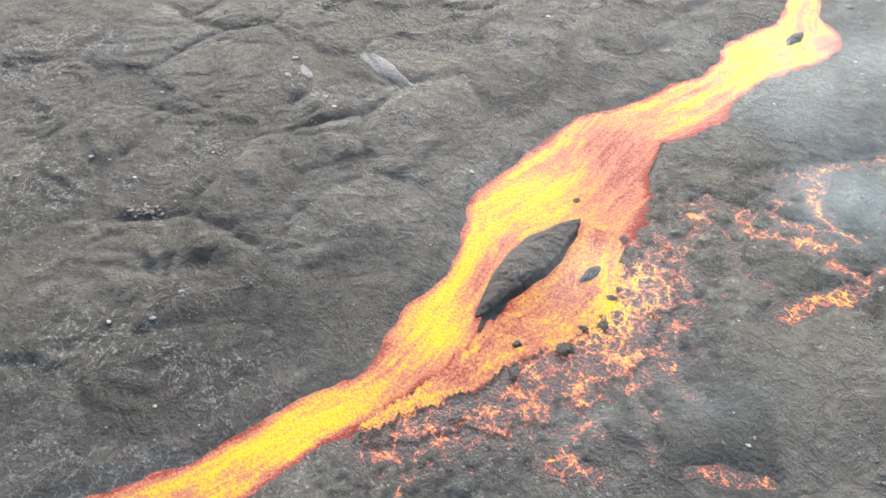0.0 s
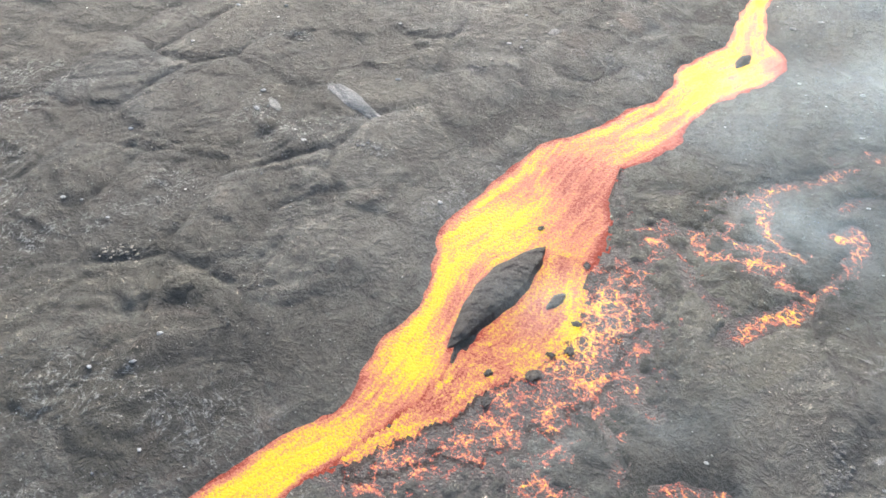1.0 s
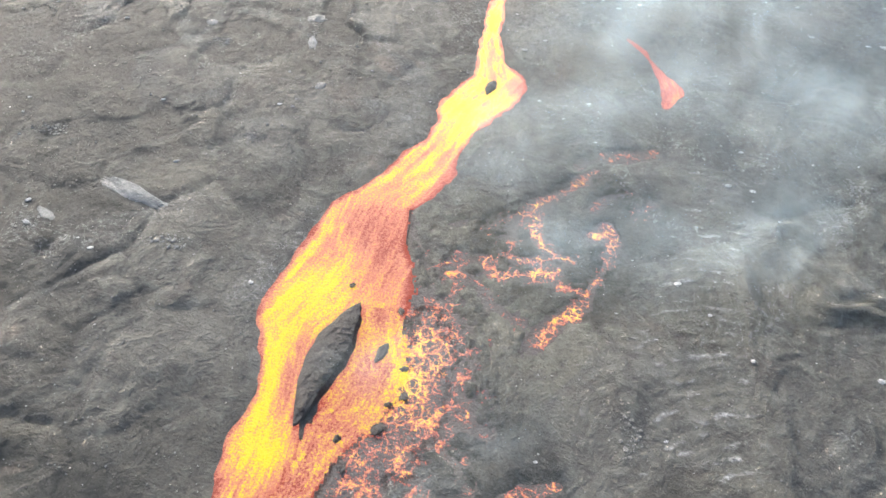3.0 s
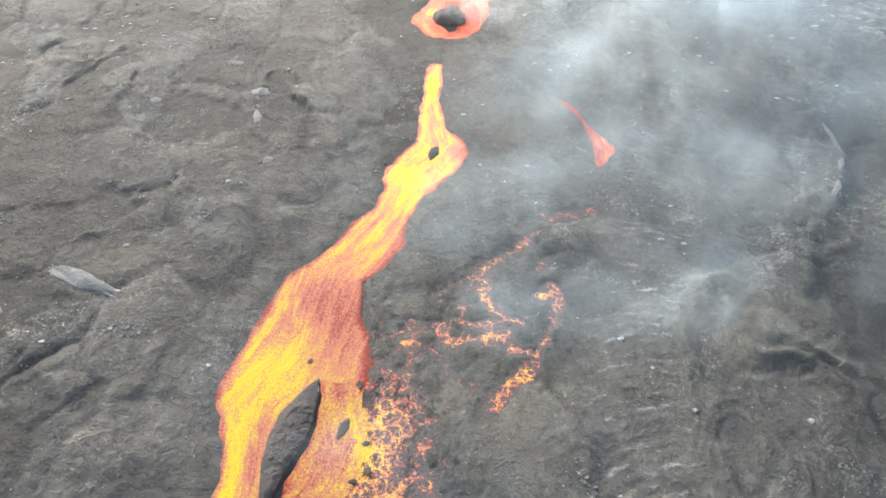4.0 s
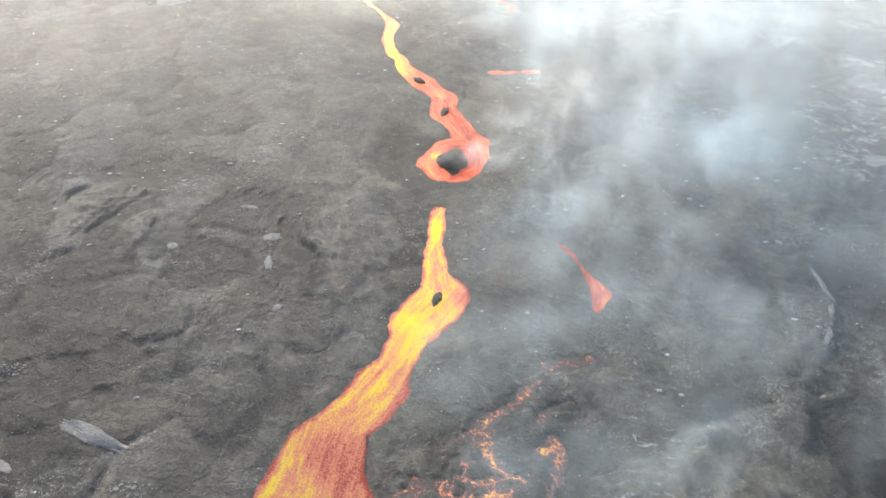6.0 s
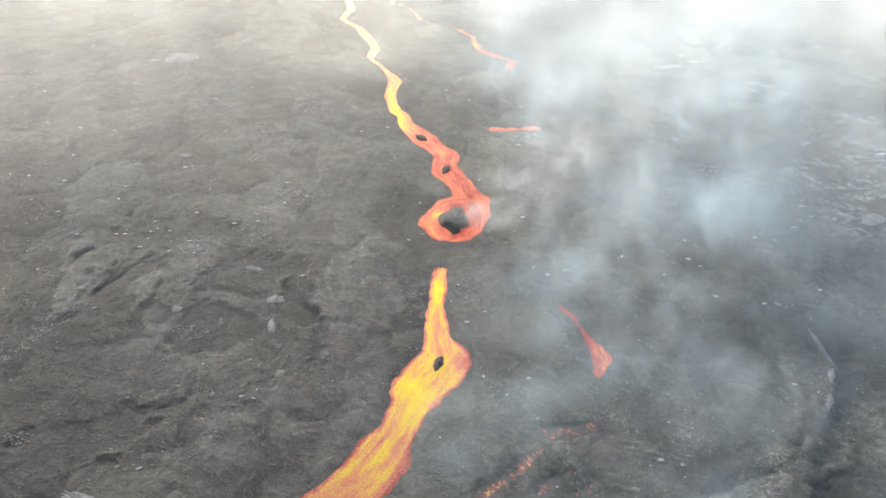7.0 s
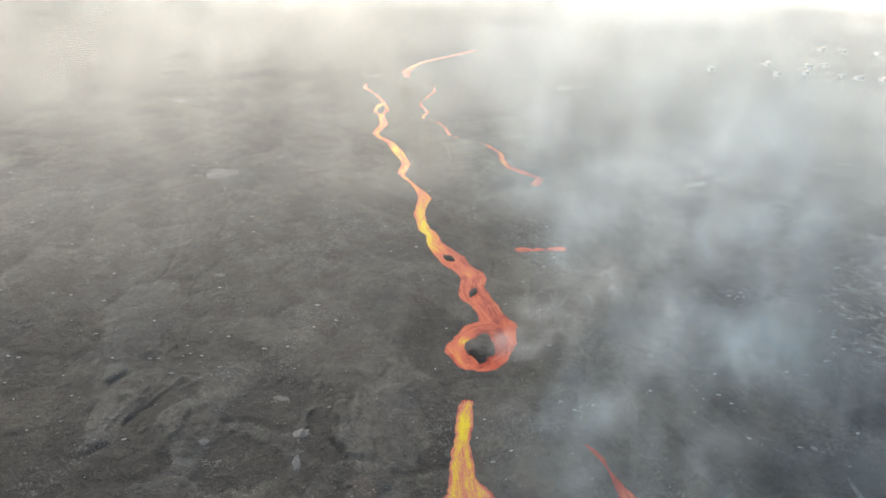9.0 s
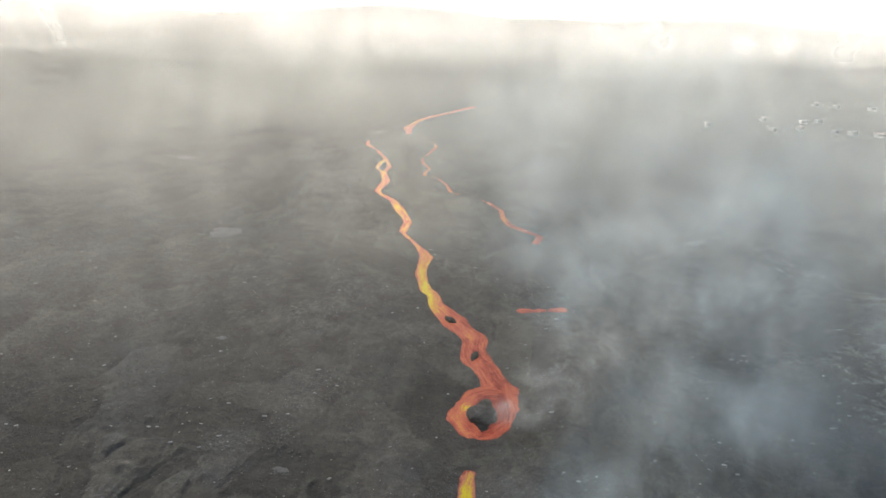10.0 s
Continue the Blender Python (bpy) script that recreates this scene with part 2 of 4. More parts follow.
def swell(x, y, size, seed):
    """Smooth noise from -1 to 1 with lumps of about the given size in metres."""
    x, y = x / size, y / size
    i, j = np.floor(x), np.floor(y)
    u, v = x - i, y - j
    u, v = u * u * u * (u * (u * 6 - 15) + 10), v * v * v * (v * (v * 6 - 15) + 10)
    a, b, c, d = lattice(i, j, seed), lattice(i + 1, j, seed), lattice(i, j + 1, seed), lattice(i + 1, j + 1, seed)
    return (a * (1 - u) + b * u) * (1 - v) + (c * (1 - u) + d * u) * v


def rough(x, y, size, seed, octaves=4, gain=0.5):
    total, weight, amp = 0.0, 0.0, 1.0
    for k in range(octaves):
        turn = 0.6 * k
        xr, yr = x * math.cos(turn) - y * math.sin(turn), x * math.sin(turn) + y * math.cos(turn)
        total, weight = total + amp * swell(xr, yr, size / 2.03**k, seed + 17 * k), weight + amp
        amp *= gain
    return total / weight


def cells(x, y, size, seed):
    """Distance to the nearest of scattered centres, how much further the next one is, and a number for the cell."""
    x, y = x / size, y / size
    i, j = np.floor(x), np.floor(y)
    one, two, ident = np.full(x.shape, 9.0), np.full(x.shape, 9.0), np.zeros(x.shape)
    for di in (-1, 0, 1):
        for dj in (-1, 0, 1):
            cx = i + di + 0.5 + 0.42 * lattice(i + di, j + dj, seed)
            cy = j + dj + 0.5 + 0.42 * lattice(i + di, j + dj, seed + 1)
            d = np.hypot(x - cx, y - cy)
            two = np.where(d < one, one, np.minimum(two, d))
            ident = np.where(d < one, lattice(i + di, j + dj, seed + 2), ident)
            one = np.minimum(one, d)
    return one * size, (two - one) * size, ident


def smooth(v, low, high):
    t = np.clip((v - low) / (high - low), 0, 1)
    return t * t * (3 - 2 * t)


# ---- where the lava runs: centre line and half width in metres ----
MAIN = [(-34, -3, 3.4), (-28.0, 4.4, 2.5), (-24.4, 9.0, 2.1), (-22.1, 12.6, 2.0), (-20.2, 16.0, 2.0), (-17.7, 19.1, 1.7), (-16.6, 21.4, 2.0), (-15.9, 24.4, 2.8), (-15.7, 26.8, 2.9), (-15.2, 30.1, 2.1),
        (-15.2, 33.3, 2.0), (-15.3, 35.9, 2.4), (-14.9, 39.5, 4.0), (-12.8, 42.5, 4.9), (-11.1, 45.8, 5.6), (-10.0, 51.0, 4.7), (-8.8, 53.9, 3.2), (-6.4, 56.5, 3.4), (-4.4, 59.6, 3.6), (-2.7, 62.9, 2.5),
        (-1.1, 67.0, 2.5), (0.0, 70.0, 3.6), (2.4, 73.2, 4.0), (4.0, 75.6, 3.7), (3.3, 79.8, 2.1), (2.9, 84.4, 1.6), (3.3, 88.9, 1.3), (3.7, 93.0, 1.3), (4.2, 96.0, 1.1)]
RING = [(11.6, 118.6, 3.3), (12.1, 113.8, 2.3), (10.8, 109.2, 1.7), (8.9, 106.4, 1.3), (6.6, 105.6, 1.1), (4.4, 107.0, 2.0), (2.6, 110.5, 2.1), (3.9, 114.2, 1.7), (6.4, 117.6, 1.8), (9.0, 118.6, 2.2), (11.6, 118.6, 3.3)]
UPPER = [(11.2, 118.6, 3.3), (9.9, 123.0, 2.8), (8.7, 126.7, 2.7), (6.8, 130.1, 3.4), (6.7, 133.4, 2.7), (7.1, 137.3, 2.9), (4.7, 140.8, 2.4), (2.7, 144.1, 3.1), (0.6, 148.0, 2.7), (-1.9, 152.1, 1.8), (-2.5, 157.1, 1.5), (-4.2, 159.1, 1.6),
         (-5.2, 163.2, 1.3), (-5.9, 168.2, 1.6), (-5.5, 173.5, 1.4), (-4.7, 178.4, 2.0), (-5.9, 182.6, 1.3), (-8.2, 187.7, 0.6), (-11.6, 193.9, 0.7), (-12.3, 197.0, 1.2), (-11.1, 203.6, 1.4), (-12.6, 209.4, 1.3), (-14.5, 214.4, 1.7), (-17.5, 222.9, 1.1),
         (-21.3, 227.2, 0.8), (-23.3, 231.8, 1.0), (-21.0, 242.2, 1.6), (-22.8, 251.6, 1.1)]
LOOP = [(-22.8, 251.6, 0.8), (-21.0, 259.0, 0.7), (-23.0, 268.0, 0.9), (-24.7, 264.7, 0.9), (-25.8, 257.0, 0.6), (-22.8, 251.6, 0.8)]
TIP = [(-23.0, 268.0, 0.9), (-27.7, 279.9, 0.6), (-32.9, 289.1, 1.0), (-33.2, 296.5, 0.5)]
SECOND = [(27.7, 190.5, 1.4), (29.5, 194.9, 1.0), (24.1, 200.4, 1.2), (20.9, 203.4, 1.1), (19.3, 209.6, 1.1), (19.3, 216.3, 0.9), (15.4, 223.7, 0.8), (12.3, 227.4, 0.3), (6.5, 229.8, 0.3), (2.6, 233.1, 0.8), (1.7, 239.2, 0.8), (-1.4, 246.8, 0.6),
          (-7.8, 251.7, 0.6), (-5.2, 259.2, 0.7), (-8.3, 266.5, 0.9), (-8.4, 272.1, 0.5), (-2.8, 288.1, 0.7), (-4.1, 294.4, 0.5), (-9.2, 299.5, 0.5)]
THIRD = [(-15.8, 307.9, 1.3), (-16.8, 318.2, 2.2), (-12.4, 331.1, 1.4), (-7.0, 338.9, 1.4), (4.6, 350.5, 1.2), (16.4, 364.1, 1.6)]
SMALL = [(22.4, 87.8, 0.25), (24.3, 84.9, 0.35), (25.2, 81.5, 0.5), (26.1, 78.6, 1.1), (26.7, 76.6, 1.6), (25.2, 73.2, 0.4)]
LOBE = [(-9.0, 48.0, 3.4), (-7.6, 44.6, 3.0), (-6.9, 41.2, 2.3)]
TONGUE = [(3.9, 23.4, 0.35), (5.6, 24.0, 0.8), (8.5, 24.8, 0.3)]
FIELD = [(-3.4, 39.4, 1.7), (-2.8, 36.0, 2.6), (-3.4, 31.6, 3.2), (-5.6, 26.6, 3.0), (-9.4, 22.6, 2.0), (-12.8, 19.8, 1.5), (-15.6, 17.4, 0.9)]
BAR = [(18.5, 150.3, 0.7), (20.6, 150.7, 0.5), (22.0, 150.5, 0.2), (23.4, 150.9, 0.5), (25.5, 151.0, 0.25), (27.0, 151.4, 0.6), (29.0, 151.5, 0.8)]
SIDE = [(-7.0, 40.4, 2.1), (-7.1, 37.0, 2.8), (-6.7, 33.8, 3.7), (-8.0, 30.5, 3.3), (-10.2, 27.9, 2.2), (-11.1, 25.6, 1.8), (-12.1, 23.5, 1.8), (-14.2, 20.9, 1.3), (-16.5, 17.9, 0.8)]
# fire seen through cracks: x, y, reach, openness
CRACKS = [
    [(-5.4, 52.0, 0.8, 0.4), (-3.6, 47.0, 1.4, 0.5), (-2.6, 43.0, 1.6, 0.6), (-3.4, 39.0, 2.0, 0.7)],
    [(-4.0, 42.8, 0.7, 0.7), (-1.5, 40.5, 0.8, 0.8), (0.4, 37.1, 0.7, 0.7)],
    [(-2.0, 35.0, 1.4, 0.8), (-0.1, 33.0, 1.1, 1.0), (0.6, 31.4, 1.0, 1.0), (1.2, 29.3, 0.8, 0.8), (2.6, 28.6, 0.8, 0.6)],
    [(-2.6, 31.0, 1.8, 0.7), (-3.6, 27.0, 1.8, 0.7), (-7.5, 23.5, 1.8, 0.7), (-12.0, 19.8, 1.4, 0.6), (-16.0, 17.6, 0.9, 0.6)],
    [(1.2, 24.2, 0.6, 0.6), (1.6, 23.0, 0.6, 0.7)],
    [(-9.0, 22.6, 1.6, 0.6), (-5.0, 21.0, 1.6, 0.6), (-1.0, 20.6, 1.2, 0.5)],
    [(-4.0, 26.5, 1.5, 0.6), (-1.5, 27.5, 1.5, 0.6), (0.5, 26.0, 1.2, 0.5)],
    [(-3.4, 45.5, 1.2, 0.6), (-0.8, 46.6, 1.2, 0.55), (2.0, 47.0, 1.0, 0.6)],
    [(-2.8, 38.6, 1.4, 0.8), (-2.4, 36.0, 1.4, 0.8), (-1.4, 33.6, 1.2, 0.8)],
    [(1.6, 44.0, 0.8, 0.5), (3.4, 41.4, 0.9, 0.45), (6.0, 39.6, 0.9, 0.5)],
]
# reach, openness and the points of each glowing seam
SEAMS = [
    (0.7, 0.9, (14.9, 60.7), (12.3, 57.9), (9.7, 56.1), (7.7, 54.6), (4.2, 52.4), (2.6, 51.0)),
    (1.2, 1.0, (7.7, 54.6), (6.0, 52.0), (4.9, 50.2)),
    (0.7, 0.9, (7.9, 54.4), (7.5, 50.7), (8.9, 48.7), (11.3, 47.3)),
    (0.9, 1.0, (11.3, 47.3), (9.7, 46.3), (7.5, 45.5), (5.1, 45.3), (3.2, 44.9), (2.4, 46.6), (3.2, 47.6)),
    (1.1, 0.8, (3.9, 48.0), (5.6, 47.3), (9.2, 47.2)),
    (0.6, 1.0, (13.7, 50.7), (15.3, 52.0), (15.8, 50.0), (14.9, 47.7), (13.3, 44.8), (12.1, 42.5)),
    (0.9, 1.1, (12.1, 42.5), (10.9, 41.1), (9.3, 40.6), (8.3, 38.9), (6.7, 37.0)),
    (0.5, 0.7, (9.6, 44.3), (11.8, 44.0)),
]
GLINTS = [
    (0.5, 0.7, (-1.4, 44.6), (0.9, 44.2)),
    (0.5, 0.7, (-0.4, 43.1), (-1.4, 40.6), (-1.6, 38.5)),
    (0.5, 0.8, (-4.3, 41.7), (-3.3, 40.2)),
    (0.9, 0.9, (-4.8, 38.2), (-3.0, 37.5), (-1.1, 37.5), (-0.1, 38.0)),
    (0.4, 0.7, (14.1, 54.8), (16.0, 56.6), (18.4, 57.3)),
    (0.9, 0.8, (19.0, 54.3), (20.6, 55.8)),
    (0.4, 0.5, (-2.1, 51.0), (0.4, 51.8)),
    (0.7, 1.0, (21.9, 64.2), (18.9, 63.4), (16.0, 63.0), (13.4, 61.6)),
]
CRACKS += [[(x, y, reach_out, opening) for x, y in points] for reach_out, opening, *points in SEAMS + GLINTS]


def reach(x, y, line):
    """Distance to a line less its half width, the run along it and the offset across it."""
    best = np.full(x.shape, 1e9)
    run, across = np.zeros(x.shape), np.zeros(x.shape)
    start = 0.0
    for (ax, ay, ar, *_), (bx, by, br, *_) in zip(line, line[1:]):
        dx, dy = bx - ax, by - ay
        length = math.hypot(dx, dy)
        t = np.clip(((x - ax) * dx + (y - ay) * dy) / length**2, 0, 1)
        gap = np.hypot(x - ax - t * dx, y - ay - t * dy) - (ar + t * (br - ar))
        near = gap < best
        best[near], run[near] = gap[near], start + t[near] * length
        across[near] = (((x - ax) * dy - (y - ay) * dx) / length)[near]
        start += length
    return best, run, across


def spaced(low, high, fine, core_low, core_high, grow_low, grow_high):
    inner = list(np.arange(core_low, core_high + fine, fine))
    step, v = fine, inner[-1]
    while v < high:
        step *= grow_high
        v += step
        inner.append(v)
    step, v = fine, inner[0]
    while v > low:
        step *= grow_low
        v -= step
        inner.insert(0, v)
    return np.array(inner)


XS = spaced(-3800, 3800, 0.28, -60, 46, 1.03, 1.03)
YS = spaced(-500, 4300, 0.28, 8, 68, 1.05, 1.010)
GX, GY = np.meshgrid(XS, YS)


def base_height(x, y):
    """The long slope that climbs towards the crater ridge, and falls off behind it."""
    far = np.clip(y - 900, 0, None)
    z = -0.032 * np.clip(x, -900, 900) + 0.189 * np.minimum(y, 900) + 0.189 * 120 * (1 - np.exp(-far / 120)) - 0.05 * np.clip(y - 1100, 0, None)
    z = z + 16 * np.exp(-(((x + 80) / 130) ** 2) - ((y - 980) / 110) ** 2)
    z = z + smooth(y, 130, 600) * 9 * rough(x, y, 190, 5, 3) + 0.6 * rough(x, y, 45, 6, 2)
    return z


LEVEL = base_height(GX, GY)

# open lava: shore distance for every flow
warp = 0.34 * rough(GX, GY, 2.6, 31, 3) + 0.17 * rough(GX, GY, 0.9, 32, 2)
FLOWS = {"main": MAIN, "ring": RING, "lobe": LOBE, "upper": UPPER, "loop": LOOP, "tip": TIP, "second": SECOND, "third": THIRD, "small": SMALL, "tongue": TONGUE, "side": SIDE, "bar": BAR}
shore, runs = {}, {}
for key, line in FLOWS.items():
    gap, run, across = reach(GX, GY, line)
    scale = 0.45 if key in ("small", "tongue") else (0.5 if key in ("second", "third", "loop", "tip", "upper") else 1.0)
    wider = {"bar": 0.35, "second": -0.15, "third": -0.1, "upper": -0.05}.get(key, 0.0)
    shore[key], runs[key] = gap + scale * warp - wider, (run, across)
runs["lobe"] = runs["main"]
crack_a = np.abs(rough(GX, GY, 2.2, 41, 3)) * 2.2
crack_b = np.abs(rough(GX, GY, 1.1, 43, 3)) * 1.3
crack = np.minimum(crack_a * 0.9 + 0.03, crack_b)
gap, run, across = reach(GX, GY, FIELD)
width = np.clip(0.95 - 0.70 * smooth(gap, -2.6, 0.6), 0.0, None) + 0.35 * rough(GX, GY, 4.0, 47, 2)
shore["field"], runs["field"] = np.maximum(crack_a - 0.55 - np.clip(width, 0.06, None), gap + 3 * warp), (run, across)
veins = crack - 0.34 * (1 - smooth(gap, -0.5, 4.5)) * np.clip(1.0 + 1.2 * rough(GX, GY, 3.4, 51, 2), 0.1, 1.6) + 0.8 * np.clip(gap - 4.0, 0, None)
vein_gap = np.full(GX.shape, 99.0)
spots = 0.75 + 0.9 * rough(GX, GY, 3.0, 53, 2)
for line in CRACKS:
    gap, _, _ = reach(GX, GY, line)
    opening = 1.2 * sum(p[3] for p in line) / len(line)
    w = opening * (1 - 1.15 * smooth(gap, -0.9, 1.3)) * (0.16 + 0.30 * np.clip(spots - 0.5, 0, 1))
    veins = np.minimum(veins, crack - w + 0.5 * np.clip(gap - 0.3, 0, None))
    middle, _, _ = reach(GX + 0.5 * warp, GY + 1.2 * warp, [(p[0], p[1], 0.0) for p in line])
    seam = middle + 0.16 * np.abs(rough(GX, GY, 0.8, 57, 2)) - 0.58 * opening * np.clip(1.5 * spots - 0.2, 0.12, 1.6)
    veins = np.minimum(veins, seam)
    vein_gap = np.minimum(vein_gap, gap)
shore["veins"], runs["veins"] = veins, (GY, GX)
edge = np.minimum.reduce([shore[k] for k in shore])
stream_edge = np.minimum.reduce([shore[k] for k in FLOWS])

# ---- ground relief ----
MOUNDS = [(-57, 28, 7.0, 8.5, 0.2, 2.0), (-39, 30, 6.5, 8.0, -0.3, 1.8), (-36, 41, 6.5, 7.5, 0.1, 1.9), (-30, 25, 5.5, 4.5, 0.4, 1.3), (-47, 15, 7.0, 5.0, 0.5, 1.5), (-33, 14, 6.0, 4.0, 0.3, 1.2),
          (-52, 97, 5.0, 8.0, 0.1, 2.0), (-39, 89, 7.5, 6.5, -0.2, 2.0), (-18, 88, 5.5, 9.0, 0.2, 1.6), (-31, 64, 7.0, 5.0, 0.3, 1.2), (-24, 55, 6.0, 5.0, 0.2, 1.4), (54, 72, 5.0, 7.5, -0.2, 1.6),
          (42, 66, 5.0, 7.0, -0.3, 1.4), (45, 50, 6.0, 8.0, -0.4, 1.5), (62, 60, 7.0, 9.0, -0.3, 2.0), (16, 84, 5.0, 8.0, 0.1, 1.6), (-4, 104, 6.0, 6.0, 0.0, 1.4), (10, 101, 7.0, 3.5, 0.2, 1.5)]
wx, wy = GX + 3.2 * rough(GX, GY, 11, 61, 3), GY + 3.2 * rough(GX, GY, 11, 62, 3)
near = 1 - smooth(np.hypot(GX, GY - 60), 120, 500)
fade = 1 - smooth(np.hypot(GX, GY - 60), 120, 700)
relief = 0.30 * rough(wx, wy, 18, 63, 3)
big, big_gap, big_tone = cells(wx, wy * 0.8, 10.5, 301)
mid, mid_gap, mid_tone = cells(wx + 0.5 * rough(GX, GY, 3, 310, 2), wy, 4.6, 311)
lumpy = smooth(rough(GX, GY, 25, 312, 2), -0.3, 0.3)
worn = smooth(rough(GX, GY, 9, 315, 2), -0.35, 0.25)
relief += near * (0.42 * smooth(big_gap, 0.0, 2.6) - 0.55 * worn * np.exp(-big_gap / 0.28) - 0.12)
relief += near * lumpy * (0.13 * smooth(mid_gap, 0.0, 1.3) - 0.22 * worn * np.exp(-mid_gap / 0.22) - 0.04)
arcs = smooth(rough(GX, GY, 19, 313, 2), -0.1, 0.3)
ring_bands = near * arcs * np.sin(2 * math.pi * (big + 0.7 * rough(GX, GY, 4, 314, 3)) / 1.5) * smooth(big, 0.8, 2.5)
relief += 0.14 * ring_bands
folds = rough(wx, wy, 24, 65, 2)
relief += 0.06 * (1 - np.abs(np.sin(folds * 22.0))) ** 2 * (1 - arcs) * fade
for mx, my, rx, ry, turn, height in MOUNDS:
    u = (wx - mx) * math.cos(turn) + (wy - my) * math.sin(turn)
    v = -(wx - mx) * math.sin(turn) + (wy - my) * math.cos(turn)
    d = np.hypot(u / rx, v / ry)
    relief += 0.16 * height**2 * (1 - smooth(d, 0.35, 1.08)) - 0.22 * np.exp(-(((d - 1.15) / 0.12) ** 2)) + 0.05 * np.sin(d * 26) * np.exp(-((d - 0.6) ** 2) * 6)
# an older channel: a corrugated floor between two levees
LEVEE_A = [(11, 14, 1.0), (13.5, 30, 1.0), (15.5, 44, 1.0), (19, 52, 1.0), (23.5, 62, 1.0)]
LEVEE_B = [(23, 14, 1.0), (25.5, 30, 1.0), (28, 46, 1.0), (33, 54, 1.2), (36, 66, 1.4), (38, 84, 1.2)]
LEVEE_C = [(33, 52, 0.6), (38, 45, 0.8), (45, 38, 1.0), (52, 28, 1.0)]
LEVEE_D = [(66, 96, 0.6), (61, 84, 0.8), (59, 74, 0.8), (54, 66, 0.8), (46, 58, 0.8), (44, 52, 0.8)]
ga, run_a, off_a = reach(wx * 0.5 + GX * 0.5, wy * 0.5 + GY * 0.5, LEVEE_A)
gb, run_b, off_b = reach(wx * 0.5 + GX * 0.5, wy * 0.5 + GY * 0.5, LEVEE_B)
floor_mask = smooth(off_a, 0.0, 3.0) * smooth(-off_b, 0.0, 3.0) * smooth(GY, 10, 16) * (1 - smooth(GY, 58, 68))
ropes = np.sin((GY - 0.25 * (GX - 20) + 0.035 * (GX - 20) ** 2 + 0.5 * rough(GX, GY, 4, 71, 3)) * 2 * math.pi / 1.2 + 1.2 * rough(GX, GY, 1.5, 73, 2))
relief = relief * (1 - 0.75 * floor_mask) + floor_mask * (0.11 * ropes + 0.10 * rough(GX, GY, 1.6, 72, 3) - 0.1)
relief += 0.5 * np.exp(-((ga + 0.6) / 1.1) ** 2) * smooth(GY, 8, 14) + 0.6 * np.exp(-((gb + 0.6) / 1.3) ** 2) * smooth(GY, 8, 14)
for line, height in ((LEVEE_C, 1.2), (LEVEE_D, 0.9)):
    g, _, off = reach(wx, wy, line)
    relief += height * np.exp(-((g / 1.1) ** 2)) - 0.35 * height * np.exp(-(((g - 2.0) / 0.8) ** 2)) * (off < 0)
# scarps and rolled lobe edges: reach, height, drop on the downhill side, points
FOLDS = [
    (1.2, 1.0, 1.3, (-43, 21.2), (-40, 22.7), (-37.6, 24.3), (-33.6, 26.8)),
    (1.6, 1.1, 0.9, (-30.4, 24.9), (-27.6, 26.6), (-25.6, 28.8), (-24.9, 31.3), (-22.7, 35.8), (-21.9, 40.1), (-21.8, 43.6)),
    (1.1, 0.9, 0.6, (-49.2, 19.6), (-42.3, 19.2), (-36.5, 18.1)),
    (1.0, 0.8, 0.8, (-46.2, 43.7), (-44.2, 46.6), (-39.9, 45.5), (-35.6, 42.2), (-33.8, 38.7), (-34.2, 35.8)),
    (0.8, 0.6, 0.6, (-38.4, 48.3), (-33.6, 43.8), (-31.4, 39.5), (-31.1, 36.5)),
    (0.8, 0.5, 0.5, (-43.5, 42.0), (-40.0, 43.0), (-37.6, 40.6), (-37.2, 37.6)),
    (1.2, 1.2, 1.5, (-30.2, 36.4), (-28.0, 37.9), (-25.5, 39.5), (-25.5, 43.1), (-24.2, 46.2)),
    (0.8, 0.5, 0.9, (-47.0, 35.7), (-42.7, 34.7), (-36.8, 33.0), (-34.8, 32.1)),
    (1.1, 0.8, 0.7, (-59.8, 31.7), (-56.7, 32.4), (-52.4, 29.4), (-52.3, 26.6)),
    (1.1, 0.8, 0.8, (-69.6, 34.7), (-63.6, 33.0), (-58.1, 29.7)),
    (1.2, 0.7, 0.6, (-37.3, 14.6), (-37.5, 16.6), (-32.9, 20.7), (-29.7, 23.1)),
    (1.0, 0.6, 0.6, (-45.2, 55.0), (-40.9, 54.3), (-37.0, 51.3), (-34.9, 49.0)),
    (1.0, 0.6, 0.6, (-40.9, 74.7), (-34.3, 68.4), (-31.9, 59.5), (-27.7, 56.5)),
]
